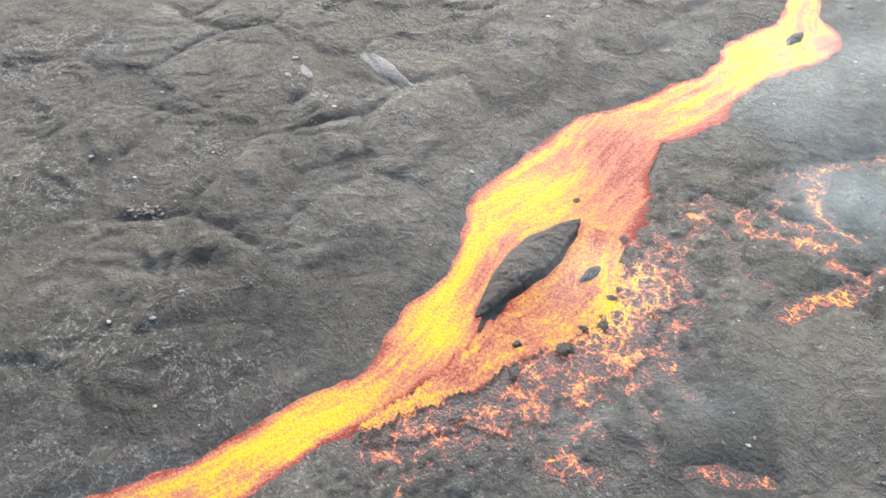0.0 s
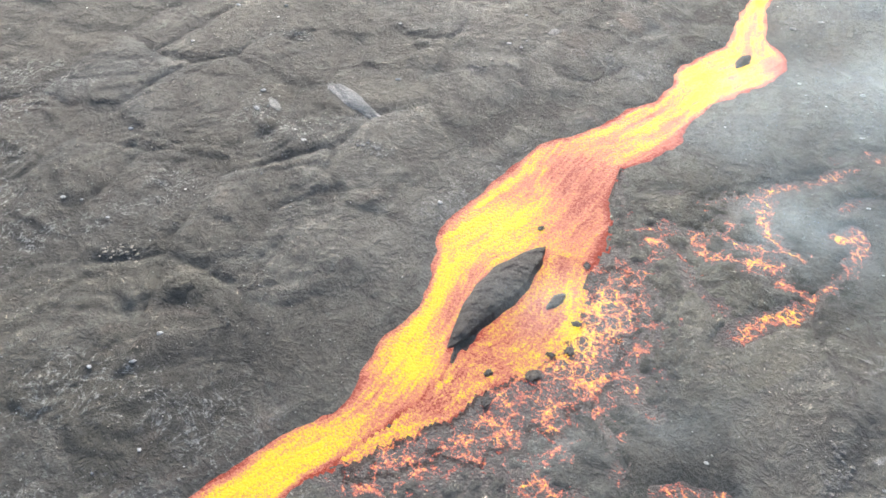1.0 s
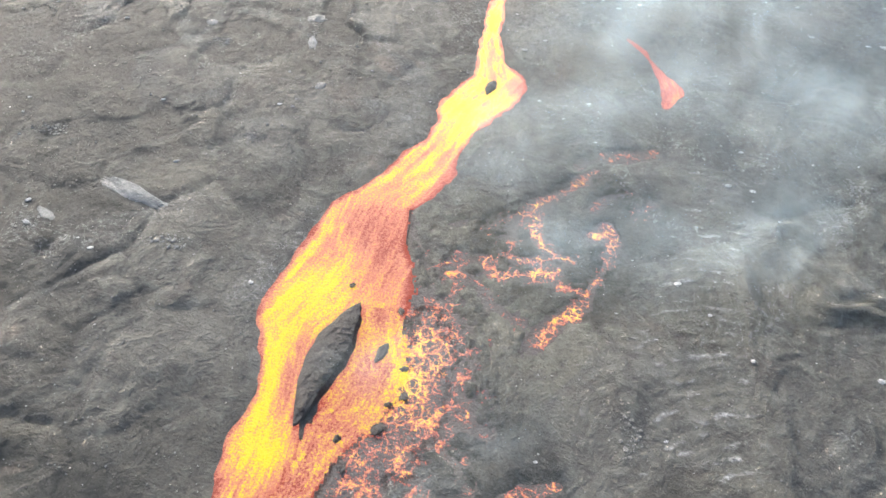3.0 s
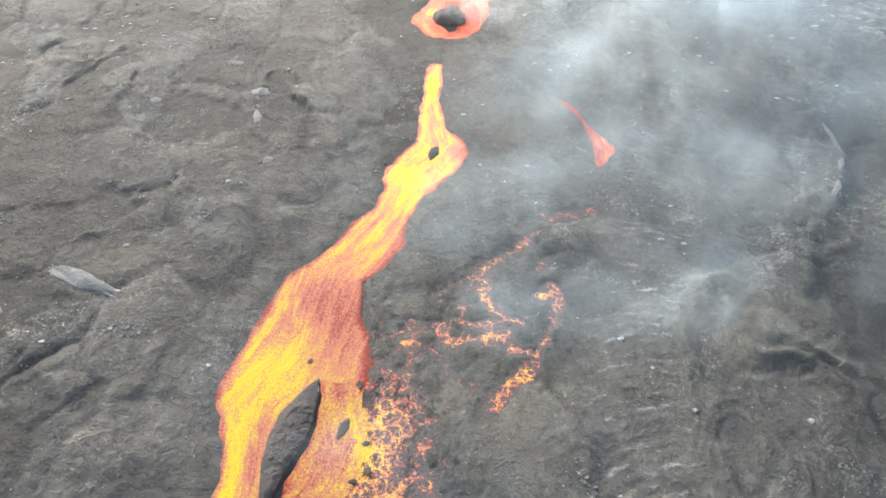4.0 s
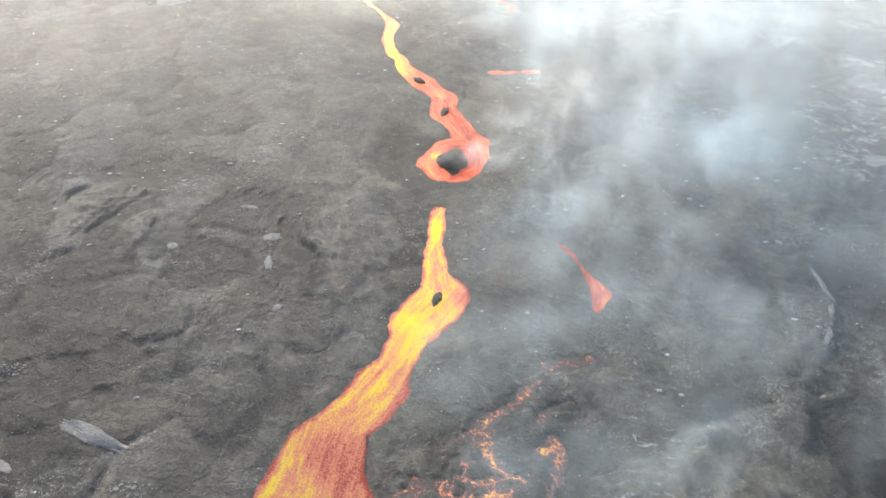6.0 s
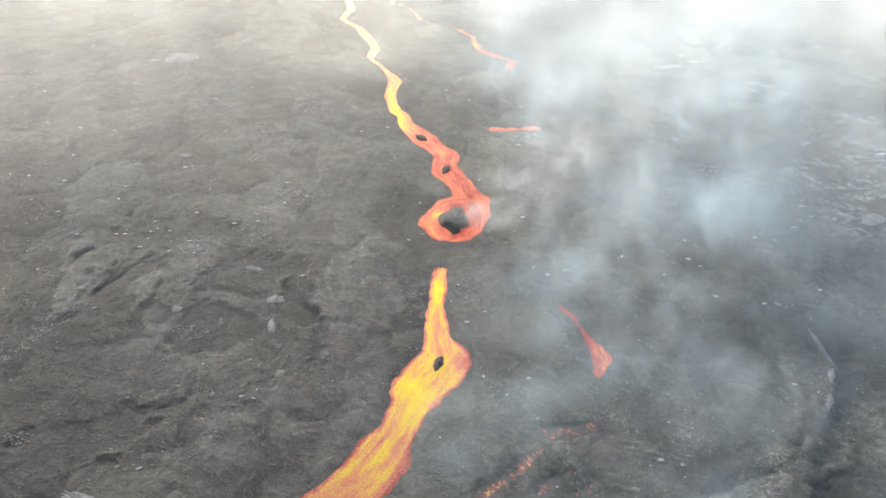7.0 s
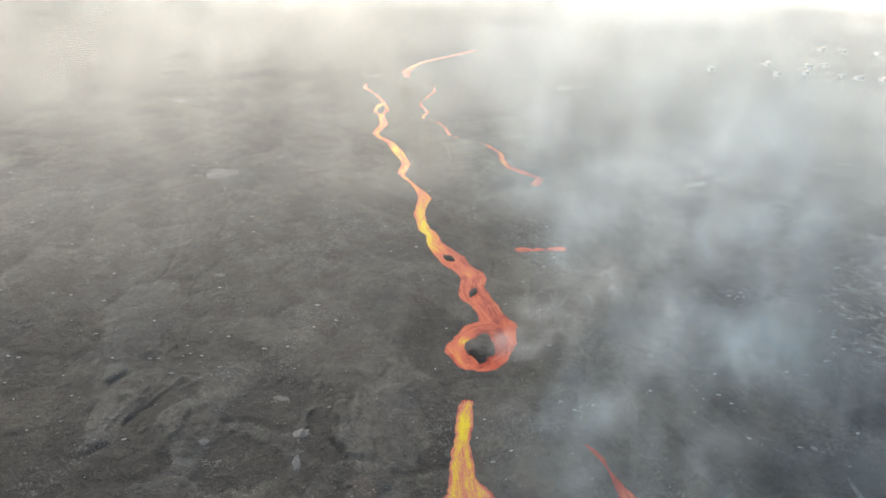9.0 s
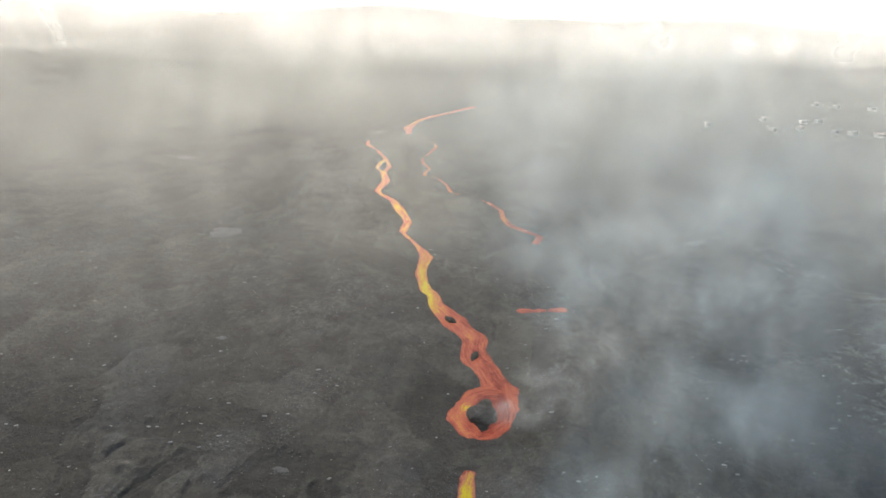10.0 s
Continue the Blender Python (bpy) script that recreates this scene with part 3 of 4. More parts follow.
UPPER_FOLDS = [
    (1.4, 1.0, 1.0, (-56.3, 103.1), (-55.7, 106.4), (-49.3, 104.8), (-43.1, 106.3), (-34.6, 103.5), (-26.9, 98.6)),
    (1.4, 1.3, -1.4, (-17.5, 102.0), (-16.6, 92.7), (-15.3, 84.6), (-15.5, 75.3), (-16.1, 69.2), (-14.9, 65.5)),
    (0.9, 0.7, 0.6, (-32.0, 71.2), (-30.0, 64.9), (-28.2, 61.5), (-26.6, 60.5)),
    (1.4, 0.9, 0.8, (-58.8, 79.9), (-52.4, 74.5), (-48.0, 69.6), (-44.4, 69.5)),
    (0.8, 0.6, 0.6, (-37.6, 70.3), (-34.6, 65.8), (-32.2, 60.8), (-31.3, 55.6)),
    (0.8, 0.6, 0.6, (-35.3, 71.3), (-32.2, 65.7), (-30.3, 60.8), (-29.6, 56.2)),
    (1.0, 0.8, 0.9, (-17.7, 61.3), (-13.8, 62.5), (-9.8, 63.7), (-5.6, 65.5)),
    (1.2, 1.0, -1.2, (8.0, 96.1), (11.0, 97.8), (15.6, 96.4), (19.8, 92.7), (23.4, 87.2)),
    (1.0, 0.8, 0.8, (-44.5, 58.7), (-41.1, 58.3), (-38.1, 58.8), (-33.7, 60.8)),
    (1.2, 0.9, 0.9, (59.2, 81.9), (59.3, 73.9), (56.6, 69.7), (53.7, 65.8)),
    (0.8, 0.6, 0.5, (45.5, 71.8), (44.0, 68.0), (42.9, 65.8)),
    (1.2, 0.9, 0.7, (32.8, 63.9), (34.4, 60.4), (34.1, 54.0)),
]
for wide, height, drop, *points in FOLDS + UPPER_FOLDS:
    g, run, off = reach(GX * 0.85 + wx * 0.15, GY * 0.85 + wy * 0.15, [(x, y, 0.0) for x, y in points])
    length = sum(math.dist(a, b) for a, b in zip(points, points[1:]))
    ends = smooth(run, -0.01, 0.25 * length) * (1 - smooth(run, 0.75 * length, 1.01 * length)) * (0.75 + 0.5 * rough(GX, GY, 3.0, 403, 2))
    relief += 0.55 * ends * (height * np.exp(-((g / wide) ** 2)) - 0.6 * abs(drop) * np.exp(-(((g - 1.5 * wide) / (0.8 * wide)) ** 2)) * smooth(off * (1 if drop > 0 else -1), 0.0, 0.5 * wide))
relief += fade * (0.06 * rough(GX, GY, 2.4, 67, 3) + 0.04 * np.abs(rough(GX, GY, 0.9, 68, 3)))
relief += smooth(np.hypot(GX, GY - 60), 90, 400) * 2.2 * rough(GX, GY, 38, 69, 5)
relief = (0.54 - 0.12 * smooth(GY, 55, 75)) * relief
# tone by lobe and patch; ring crests lighter, troughs darker
ground_tone = near * (0.55 * big_tone + 0.30 * mid_tone * lumpy) + 0.7 * rough(GX, GY, 16, 331, 3) + 0.15 * ring_bands + 0.5 * rough(GX, GY, 3.5, 333, 3)
ash_hue = near * 0.5 * np.where(np.sin(big_tone * 40) > 0, big_tone, -big_tone) + 0.7 * rough(GX, GY, 22, 332, 3)
# tone falls towards the left, fading out uphill
ground_tone -= 0.70 * smooth(-GX, 14, 40) * (1 - smooth(GY, 90, 150))
# lobes with bleached tops and smooth hollows filled with dark ash: place, radii, turn, tone, ash depth
# the first entry paints a sunlit mound darker
LOBES = [(-50, 25, 13, 8, 0.2, -0.6, 0), (-52.5, 92, 3.4, 8.0, 0.30, 0.7, 0), (-55, 100, 2.0, 2.6, 0.3, 1.0, 0), (-40.8, 89, 2.0, 4.0, 0.35, 1.0, 0), (-36.6, 81, 1.5, 4.2, 0.5, 1.0, 0), (-38, 88, 5.5, 6.5, 0, 0.3, 0), (-29, 80.5, 6.0, 5.0, 0.2, -0.9, 1), (-18.2, 90, 2.2, 10, 0.12, -0.9, 1),
         (-24, 97, 6, 2.5, -0.5, -0.5, 1), (-9.0, 86, 6.0, 16, 0.05, 0.85, 0), (16, 84, 5, 8, 0.1, 0.3, 0), (-31, 112, 12, 4.0, -0.2, 0.35, 0), (-42, 104, 14, 3.5, 0.1, -0.5, 1), (-60, 40, 7, 4, 0.3, -0.7, 1), (-44, 36, 3.0, 6, 0.2, -0.5, 1),
         (-30, 45, 5, 7, -0.3, 0.4, 0), (-27, 34, 5.5, 5, 0.3, 0.35, 0), (-41, 62, 8, 4, 0.2, -0.4, 1), (-22, 62, 3.5, 5, -0.4, 0.4, 0), (60, 62, 7, 9, -0.3, 0.25, 0), (46, 74, 5, 6, -0.3, 0.3, 0)]
for lx, ly, rx, ry, turn, tone, fill in LOBES:
    u = (wx - lx) * math.cos(turn) + (wy - ly) * math.sin(turn)
    v = -(wx - lx) * math.sin(turn) + (wy - ly) * math.cos(turn)
    inside = 1 - smooth(np.hypot(u / rx, v / ry) + 0.25 * rough(GX, GY, 2.5, 341, 3), 0.85, 1.08)
    ground_tone = ground_tone * (1 - 0.6 * inside) + tone * inside
    relief = relief * (1 - 0.8 * fill * inside) - 0.15 * fill * inside + (0.0 if fill else 0.25 * max(0.0, tone) * inside)
ground_tone, ash_hue = np.clip(ground_tone, -1, 1), np.clip(ash_hue, -1, 1)
natural = 0.34 + 1.35 * np.log1p(np.exp(1.6 * (relief + 0.2))) / 1.6
low_crust = 0.15 + 0.09 * rough(GX, GY, 1.7, 77, 3) + 0.05 * np.abs(rough(GX, GY, 0.8, 78, 2))
natural = low_crust + (natural - low_crust) * smooth(np.minimum(vein_gap, shore["field"] * 2), -0.5, 9.0)
natural = 0.16 + (natural - 0.16) * (0.08 + 0.92 * smooth(stream_edge, 0.0, 13.0))
natural = np.clip(natural, 0.08, None)
dip = np.minimum(stream_edge * 0.17, np.minimum(shore["field"], shore["veins"]) * 0.5)
ground_z = LEVEL + np.clip(np.minimum(dip, natural), -0.5, None)


def height_at(x, y):
    i = int(np.clip(np.searchsorted(XS, x) - 1, 0, len(XS) - 2))
    j = int(np.clip(np.searchsorted(YS, y) - 1, 0, len(YS) - 2))
    u, v = (x - XS[i]) / (XS[i + 1] - XS[i]), (y - YS[j]) / (YS[j + 1] - YS[j])
    z = ground_z
    return float((z[j, i] * (1 - u) + z[j, i + 1] * u) * (1 - v) + (z[j + 1, i] * (1 - u) + z[j + 1, i + 1] * u) * v)


def level_at(x, y):
    return float(base_height(np.array([float(x)]), np.array([float(y)]))[0])


def sheet(name, z, keep, material, uv=None, rim=None, first="flow", extra=None):
    """A sheet over those squares of the plan that are kept."""
    rows, cols = z.shape
    quads = keep[:-1, :-1] | keep[1:, :-1] | keep[:-1, 1:] | keep[1:, 1:]
    j, i = np.nonzero(quads)
    corner = np.stack([j * cols + i, j * cols + i + 1, (j + 1) * cols + i + 1, (j + 1) * cols + i], 1)
    used, index = np.unique(corner, return_inverse=True)
    index = index.reshape(-1)
    me = bpy.data.meshes.new(name)
    me.vertices.add(len(used))
    me.vertices.foreach_set("co", np.stack([GX.ravel()[used], GY.ravel()[used], z.ravel()[used]], 1).astype(np.float32).ravel())
    me.loops.add(len(index))
    me.loops.foreach_set("vertex_index", index.astype(np.int32))
    me.polygons.add(len(corner))
    me.polygons.foreach_set("loop_start", np.arange(0, len(index), 4, dtype=np.int32))
    me.polygons.foreach_set("use_smooth", np.ones(len(corner), dtype=bool))
    if uv is not None:
        layer = me.uv_layers.new(name=first)
        pairs = np.stack([uv[0].ravel()[used][index], uv[1].ravel()[used][index]], 1)
        layer.data.foreach_set("uv", pairs.astype(np.float32).ravel())
    if extra is not None:
        layer = me.uv_layers.new(name="rope")
        pairs = np.stack([extra[0].ravel()[used][index], extra[1].ravel()[used][index]], 1)
        layer.data.foreach_set("uv", pairs.astype(np.float32).ravel())
    if rim is not None:
        layer = me.uv_layers.new(name="shore")
        pairs = np.stack([rim[0].ravel()[used][index], rim[1].ravel()[used][index]], 1)
        layer.data.foreach_set("uv", pairs.astype(np.float32).ravel())
    me.update(calc_edges=True)
    me.materials.append(material)
    return new(name, me)


tagged(sheet("ground", ground_z, np.ones(GX.shape, bool), GROUND, (ground_tone, ash_hue), None, "ash", (floor_mask, ropes)), "grey ash-covered basalt lava field with ropy folds and rubble", "ground", kind="structure")

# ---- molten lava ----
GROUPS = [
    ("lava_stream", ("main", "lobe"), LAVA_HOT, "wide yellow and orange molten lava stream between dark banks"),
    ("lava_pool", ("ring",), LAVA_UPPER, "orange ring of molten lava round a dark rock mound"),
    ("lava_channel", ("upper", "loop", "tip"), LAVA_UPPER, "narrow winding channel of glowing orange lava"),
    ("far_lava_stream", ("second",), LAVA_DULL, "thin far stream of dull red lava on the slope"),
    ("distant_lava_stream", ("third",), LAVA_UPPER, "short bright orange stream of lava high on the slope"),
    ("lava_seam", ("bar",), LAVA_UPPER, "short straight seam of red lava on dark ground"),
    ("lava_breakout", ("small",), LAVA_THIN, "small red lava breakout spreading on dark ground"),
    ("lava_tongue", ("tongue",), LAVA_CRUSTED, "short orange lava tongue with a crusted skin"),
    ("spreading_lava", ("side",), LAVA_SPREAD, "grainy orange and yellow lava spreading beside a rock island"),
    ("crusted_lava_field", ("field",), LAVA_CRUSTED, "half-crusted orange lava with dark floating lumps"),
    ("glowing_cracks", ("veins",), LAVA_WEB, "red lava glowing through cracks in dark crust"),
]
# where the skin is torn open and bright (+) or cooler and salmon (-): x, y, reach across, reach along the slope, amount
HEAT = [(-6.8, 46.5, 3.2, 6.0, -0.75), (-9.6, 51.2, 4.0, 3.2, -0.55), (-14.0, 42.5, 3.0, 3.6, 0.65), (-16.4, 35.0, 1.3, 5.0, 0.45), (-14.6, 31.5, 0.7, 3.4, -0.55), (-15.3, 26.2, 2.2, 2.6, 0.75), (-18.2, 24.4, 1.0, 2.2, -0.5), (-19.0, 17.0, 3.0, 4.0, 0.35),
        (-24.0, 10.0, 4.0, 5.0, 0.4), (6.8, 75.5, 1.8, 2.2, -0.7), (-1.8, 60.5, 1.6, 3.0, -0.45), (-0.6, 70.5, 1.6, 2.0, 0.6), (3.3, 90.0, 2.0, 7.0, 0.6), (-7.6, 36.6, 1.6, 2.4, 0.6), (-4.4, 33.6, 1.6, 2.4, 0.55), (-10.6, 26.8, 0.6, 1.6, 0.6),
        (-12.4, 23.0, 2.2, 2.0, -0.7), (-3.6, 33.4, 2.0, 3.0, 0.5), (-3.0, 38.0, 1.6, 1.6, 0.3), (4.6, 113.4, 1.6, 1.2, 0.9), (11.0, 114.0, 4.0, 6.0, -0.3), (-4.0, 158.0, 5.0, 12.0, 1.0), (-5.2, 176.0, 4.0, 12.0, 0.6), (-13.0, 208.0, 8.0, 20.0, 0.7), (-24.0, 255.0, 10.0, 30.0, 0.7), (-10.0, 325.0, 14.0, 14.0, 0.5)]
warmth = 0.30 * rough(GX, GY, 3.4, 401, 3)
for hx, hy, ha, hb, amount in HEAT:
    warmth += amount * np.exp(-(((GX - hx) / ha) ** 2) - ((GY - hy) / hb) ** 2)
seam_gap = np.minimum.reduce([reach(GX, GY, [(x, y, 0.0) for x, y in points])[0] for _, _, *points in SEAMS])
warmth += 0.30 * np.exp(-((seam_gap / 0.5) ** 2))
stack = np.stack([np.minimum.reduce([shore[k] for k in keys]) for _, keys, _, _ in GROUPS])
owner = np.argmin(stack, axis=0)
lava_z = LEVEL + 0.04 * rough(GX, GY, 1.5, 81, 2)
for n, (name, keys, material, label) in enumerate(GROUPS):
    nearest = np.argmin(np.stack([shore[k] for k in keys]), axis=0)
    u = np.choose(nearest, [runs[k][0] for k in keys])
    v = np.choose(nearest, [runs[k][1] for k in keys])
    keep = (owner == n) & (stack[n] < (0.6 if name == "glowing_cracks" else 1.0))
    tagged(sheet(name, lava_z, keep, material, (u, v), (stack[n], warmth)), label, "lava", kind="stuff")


# ---- rocks standing in the lava ----
def part(name, bm, material, parent=None, label=""):
    me = bpy.data.meshes.new(name)
    bm.to_mesh(me)
    bm.free()
    me.materials.append(material)
    ob = new(name, me)
    if parent:
        ob.parent = parent
    return tagged(ob, label)


def raft(name, tail, head, half, height, label, material=CRUST, seed=1, skew=0.0, pointed=0.75, group=""):
    """A long floating slab of crust: pointed ends, steep broken sides, a crest off its middle."""
    tail, head = Vector((*tail, 0)), Vector((*head, 0))
    axis = head - tail
    length = axis.length
    axis.normalize()
    side = Vector((axis.y, -axis.x, 0))
    bm = bmesh.new()
    stations, ring = max(14, int(length * 4)), 14
    loops = []
    for a in range(stations + 1):
        t = a / stations
        w = half * max(0.02, math.sin(math.pi * t) ** pointed * (0.80 + 0.35 * t)) * (1 + 0.16 * noise.noise((t * 7, seed, 0)))
        h = height * max(0.05, math.sin(math.pi * min(1, t * 1.02)) ** 0.5) * (0.75 + 0.4 * t + 0.25 * noise.noise((t * 6, seed, 4)))
        mid = tail + axis * length * t + side * (skew * math.sin(math.pi * t) + 0.12 * noise.noise((t * 5, seed, 9)))
        z = level_at(mid.x, mid.y)
        loop = []
        for b in range(ring):
            s = 2 * b / (ring - 1) - 1
            crest = max(0.0, 1 - abs(s - 0.25) ** 2.2 / 1.6)
            lift = h * crest - (0.6 if abs(s) > 0.98 else 0.0)
            q = mid + side * (w * s)
            rugged = 0.10 * noise.fractal((q.x * 1.3, q.y * 1.3, seed), 1.0, 2.0, 4) * min(1, half)
            loop.append(bm.verts.new((q.x + rugged, q.y - rugged, z + lift + rugged * 1.5)))
        loops.append(loop)
    for one, two in zip(loops, loops[1:]):
        for b in range(ring - 1):
            bm.faces.new((one[b], one[b + 1], two[b + 1], two[b]))
    bmesh.ops.recalc_face_normals(bm, faces=bm.faces)
    return tagged(part(name, bm, material), label, "rock", group)


raft("rock_island", (-13.4, 28.3), (-9.4, 40.9), 2.05, 1.0, "long pointed dark rock island standing in molten lava", seed=3, skew=-0.35, pointed=0.8)
raft("crust_raft", (-7.3, 34.6), (-6.3, 36.7), 0.55, 0.4, "small dark crust raft in orange lava", seed=5, group="crust rafts")
raft("crust_raft", (2.5, 73.5), (3.5, 76.5), 0.75, 0.5, "dark oval crust raft in yellow lava", seed=6, group="crust rafts")
raft("crust_raft", (6.0, 128.8), (7.2, 132.4), 0.9, 0.6, "small dark crust raft in yellow lava", seed=7, group="crust rafts")
raft("crust_raft", (0.4, 146.6), (3.0, 143.8), 1.2, 0.7, "dark three-cornered crust raft in orange lava", seed=8, group="crust rafts")


def boulder(name, x, y, size, flat, material, label, category, seed, lift=None, group="", long=1.0, turn=0.0, rugged=0.42):
    """A rugged rock sunk a little into what it lies on."""
    bm = bmesh.new()
    bmesh.ops.create_icosphere(bm, subdivisions=3, radius=1.0)
    z = height_at(x, y) if lift is None else level_at(x, y) + lift
    for v in bm.verts:
        d = 1 + rugged * noise.fractal(v.co * 1.5 + Vector((seed * 7.0, 0, 0)), 0.7, 2.1, 5)
        q = Vector((v.co.x * size * long, v.co.y * size, v.co.z * size * flat)) * d
        v.co = Vector((q.x * math.cos(turn) - q.y * math.sin(turn) + x, q.x * math.sin(turn) + q.y * math.cos(turn) + y, q.z + z))
    return tagged(part(name, bm, material), label, category, group)


for k, (x, y, r) in enumerate([(-6.3, 28.7, 0.5), (-8.9, 25.4, 0.4), (-5.7, 30.8, 0.25), (-10.4, 42.9, 0.28), (-5.4, 40.2, 0.3), (-4.6, 34.2, 0.3), (-9.6, 27.6, 0.3), (-4.4, 31.6, 0.35)]):
    boulder("crust_lump", x, y, r, 0.38, CRUST, "dark lump of cooled crust in orange lava", "rock", 20 + k, 0.0, "crust lumps", 1.35, 1.0 + 0.9 * math.sin(k * 2.1))
boulder("rock_mound", 7.1, 111.2, 2.9, 0.55, CRUST, "round dark rock mound inside a ring of lava", "rock", 3, 0.1, rugged=0.16)

def drape(name, x, y, a, b, turn, material, label, category, seed, group):
    """A low ragged crust that follows the ground under it."""
    bm = bmesh.new()
    rings, spokes = 7, 28
    rows = []
    for k in range(1, rings + 1):
        row = []
        for m in range(spokes):
            angle = 2 * math.pi * m / spokes
            ragged = 1 + 0.35 * noise.fractal((math.cos(angle) * 1.6, math.sin(angle) * 1.6, seed * 3.7), 1.0, 2.0, 4)
            r = k / rings * ragged
            u, v = a * r * math.cos(angle), b * r * math.sin(angle)
            px, py = x + u * math.cos(turn) - v * math.sin(turn), y + u * math.sin(turn) + v * math.cos(turn)
            lift = -0.05 if k == rings else 0.03 + 0.10 * min(1.0, b) * (1 - (k / rings) ** 3)
            row.append(bm.verts.new((px, py, height_at(px, py) + lift)))
        rows.append(row)
    middle = bm.verts.new((x, y, height_at(x, y) + 0.03 + 0.10 * min(1.0, b)))
    for m in range(spokes):
        bm.faces.new((middle, rows[0][m], rows[0][(m + 1) % spokes]))
        for one, two in zip(rows, rows[1:]):
            bm.faces.new((one[m], two[m], two[(m + 1) % spokes], one[(m + 1) % spokes]))
    bmesh.ops.recalc_face_normals(bm, faces=bm.faces)
    return tagged(part(name, bm, material), label, category, group)


# (-100.6, 258.7), (54.5, 296) and (17.5, 368) are white steam, laid as crust
PATCHES = [(-35.7, 52.9, 5.0, 0.85, -0.44), (-42.9, 49.0, 1.5, 0.45, -0.6), (-18.2, 71.6, 0.7, 0.7, 0), (-21.4, 87.0, 1.4, 1.0, 0.3), (-20.9, 81.0, 0.6, 1.7, 0.2), (-26.1, 94.7, 1.3, 0.7, 0), (-35.4, 84.6, 0.8, 0.7, 0.2),
           (59.3, 77.0, 0.5, 4.2, 0.0), (57.6, 71.4, 0.4, 2.0, -0.5), (54.8, 66.8, 0.45, 2.0, -0.6), (57.5, 87.1, 0.5, 0.6, 0), (-47.4, 132.8, 1.2, 0.7, 0), (88.2, 112, 3.0, 1.6, 0.5), (-64.0, 188.5, 5.0, 3.4, 0.2), (-100.6, 258.7, 3.0, 2.0, 0),
           (75.5, 192, 4.0, 1.4, 0.3), (54.5, 296, 4.5, 1.8, 0.6), (-57.3, 350.5, 2.0, 1.0, 0), (-31.2, 306, 4.0, 1.3, 0.1), (17.5, 368, 2.5, 2.5, 0)]
for k, (x, y, a, b, turn) in enumerate(PATCHES):
    drape("pale_patch", x, y, a, b, turn, PALE, "pale grey patch of bleached ash crust, or of steam, on dark ground", "crust", 50 + k, "pale crust patches")

# ---- rubble and pale dashes ----
def scatter(name, count, region, sizes, material, label, category, seed, test=None, flat=0.7, stretch=1.0):
    rnd = random.Random(seed)
    unit = bmesh.new()
    bmesh.ops.create_icosphere(unit, subdivisions=1, radius=1.0)
    shape = [v.co.copy() for v in unit.verts]
    faces = [[v.index for v in f.verts] for f in unit.faces]
    unit.free()
    verts, polys = [], []
    done = 0
    while done < count:
        x, y = rnd.uniform(region[0], region[1]), rnd.uniform(region[2], region[3])
        i, j = int(np.searchsorted(XS, x)), int(np.searchsorted(YS, y))
        done += 1
        if edge[j, i] < 0.5 or (test and not test(x, y, i, j, rnd)):
            continue
        s = sizes[0] + (sizes[1] - sizes[0]) * rnd.random() ** 4
        z, turn, start = height_at(x, y), rnd.uniform(-0.5, 0.5) if stretch > 1 else rnd.uniform(0, 6.3), len(verts)
        ca, sa, long = math.cos(turn), math.sin(turn), stretch * rnd.uniform(0.7, 1.3)
        for c in shape:
            q = c * s * rnd.uniform(0.7, 1.15)
            qx = q.x * long
            verts.append((x + qx * ca - q.y * sa, y + qx * sa + q.y * ca, z + q.z * flat + 0.15 * s * flat))
        polys += [[start + n for n in f] for f in faces]
    me = bpy.data.meshes.new(name)
    me.from_pydata(verts, [], polys)
    me.materials.append(material)
    return tagged(new(name, me), label, category, kind="stuff")


scatter("rubble", 16000, (-60, 45, 4, 75), (0.03, 0.13), STONE, "loose grey clinker rubble on the lava field", "rubble", 7, lambda x, y, i, j, r: r.random() < 0.5 + 0.9 * noise.noise((x * 0.14, y * 0.14, 3)))
scatter("rubble", 8000, (-90, 90, 60, 150), (0.05, 0.22), STONE, "loose grey clinker rubble on the lava field", "rubble", 8, lambda x, y, i, j, r: r.random() < 0.5 + 0.9 * noise.noise((x * 0.1, y * 0.1, 5)))
HEAPS = [(-29.8, 46.0, 3.6, 1.6), (-44.0, 47.5, 2.4, 1.4), (-48.0, 62.0, 3.0, 1.5), (-44.0, 26.0, 3.0, 1.6), (-21.0, 84.0, 1.2, 3.0), (-26.0, 94.0, 2.0, 1.0), (-33.0, 80.5, 2.2, 1.2), (-27.0, 111.0, 4.0, 1.6), (-24.8, 62.0, 1.6, 1.2), (14.4, 29.0, 1.0, 4.0), (59.2, 77.5, 0.8, 4.4), (55.0, 67.0, 1.0, 2.6), (43.4, 58.4, 1.0, 2.6), (-60.0, 120.0, 5.0, 2.0)]
for k, (hx, hy, ha, hb) in enumerate(HEAPS):
    scatter("clinker_heap", 700, (hx - ha, hx + ha, hy - hb, hy + hb), (0.04, 0.24), RUBBLE, "heap of pale grey clinker lumps on dark lava", "rubble", 60 + k, lambda x, y, i, j, r, c=(hx, hy, ha, hb): r.random() > 0.1 + math.hypot((x - c[0]) / c[2], (y - c[1]) / c[3]) + 0.5 * noise.noise((x * 0.8, y * 0.8, 2)), 0.35)
scatter("salt_crust", 260, (10, 36, 14, 66), (0.03, 0.10), SALT, "small white salt crusts on the ropy channel floor", "crust", 9, lambda x, y, i, j, r: floor_mask[j, i] > 0.5 and ropes[j, i] > 0.1, 0.25, 2.5)
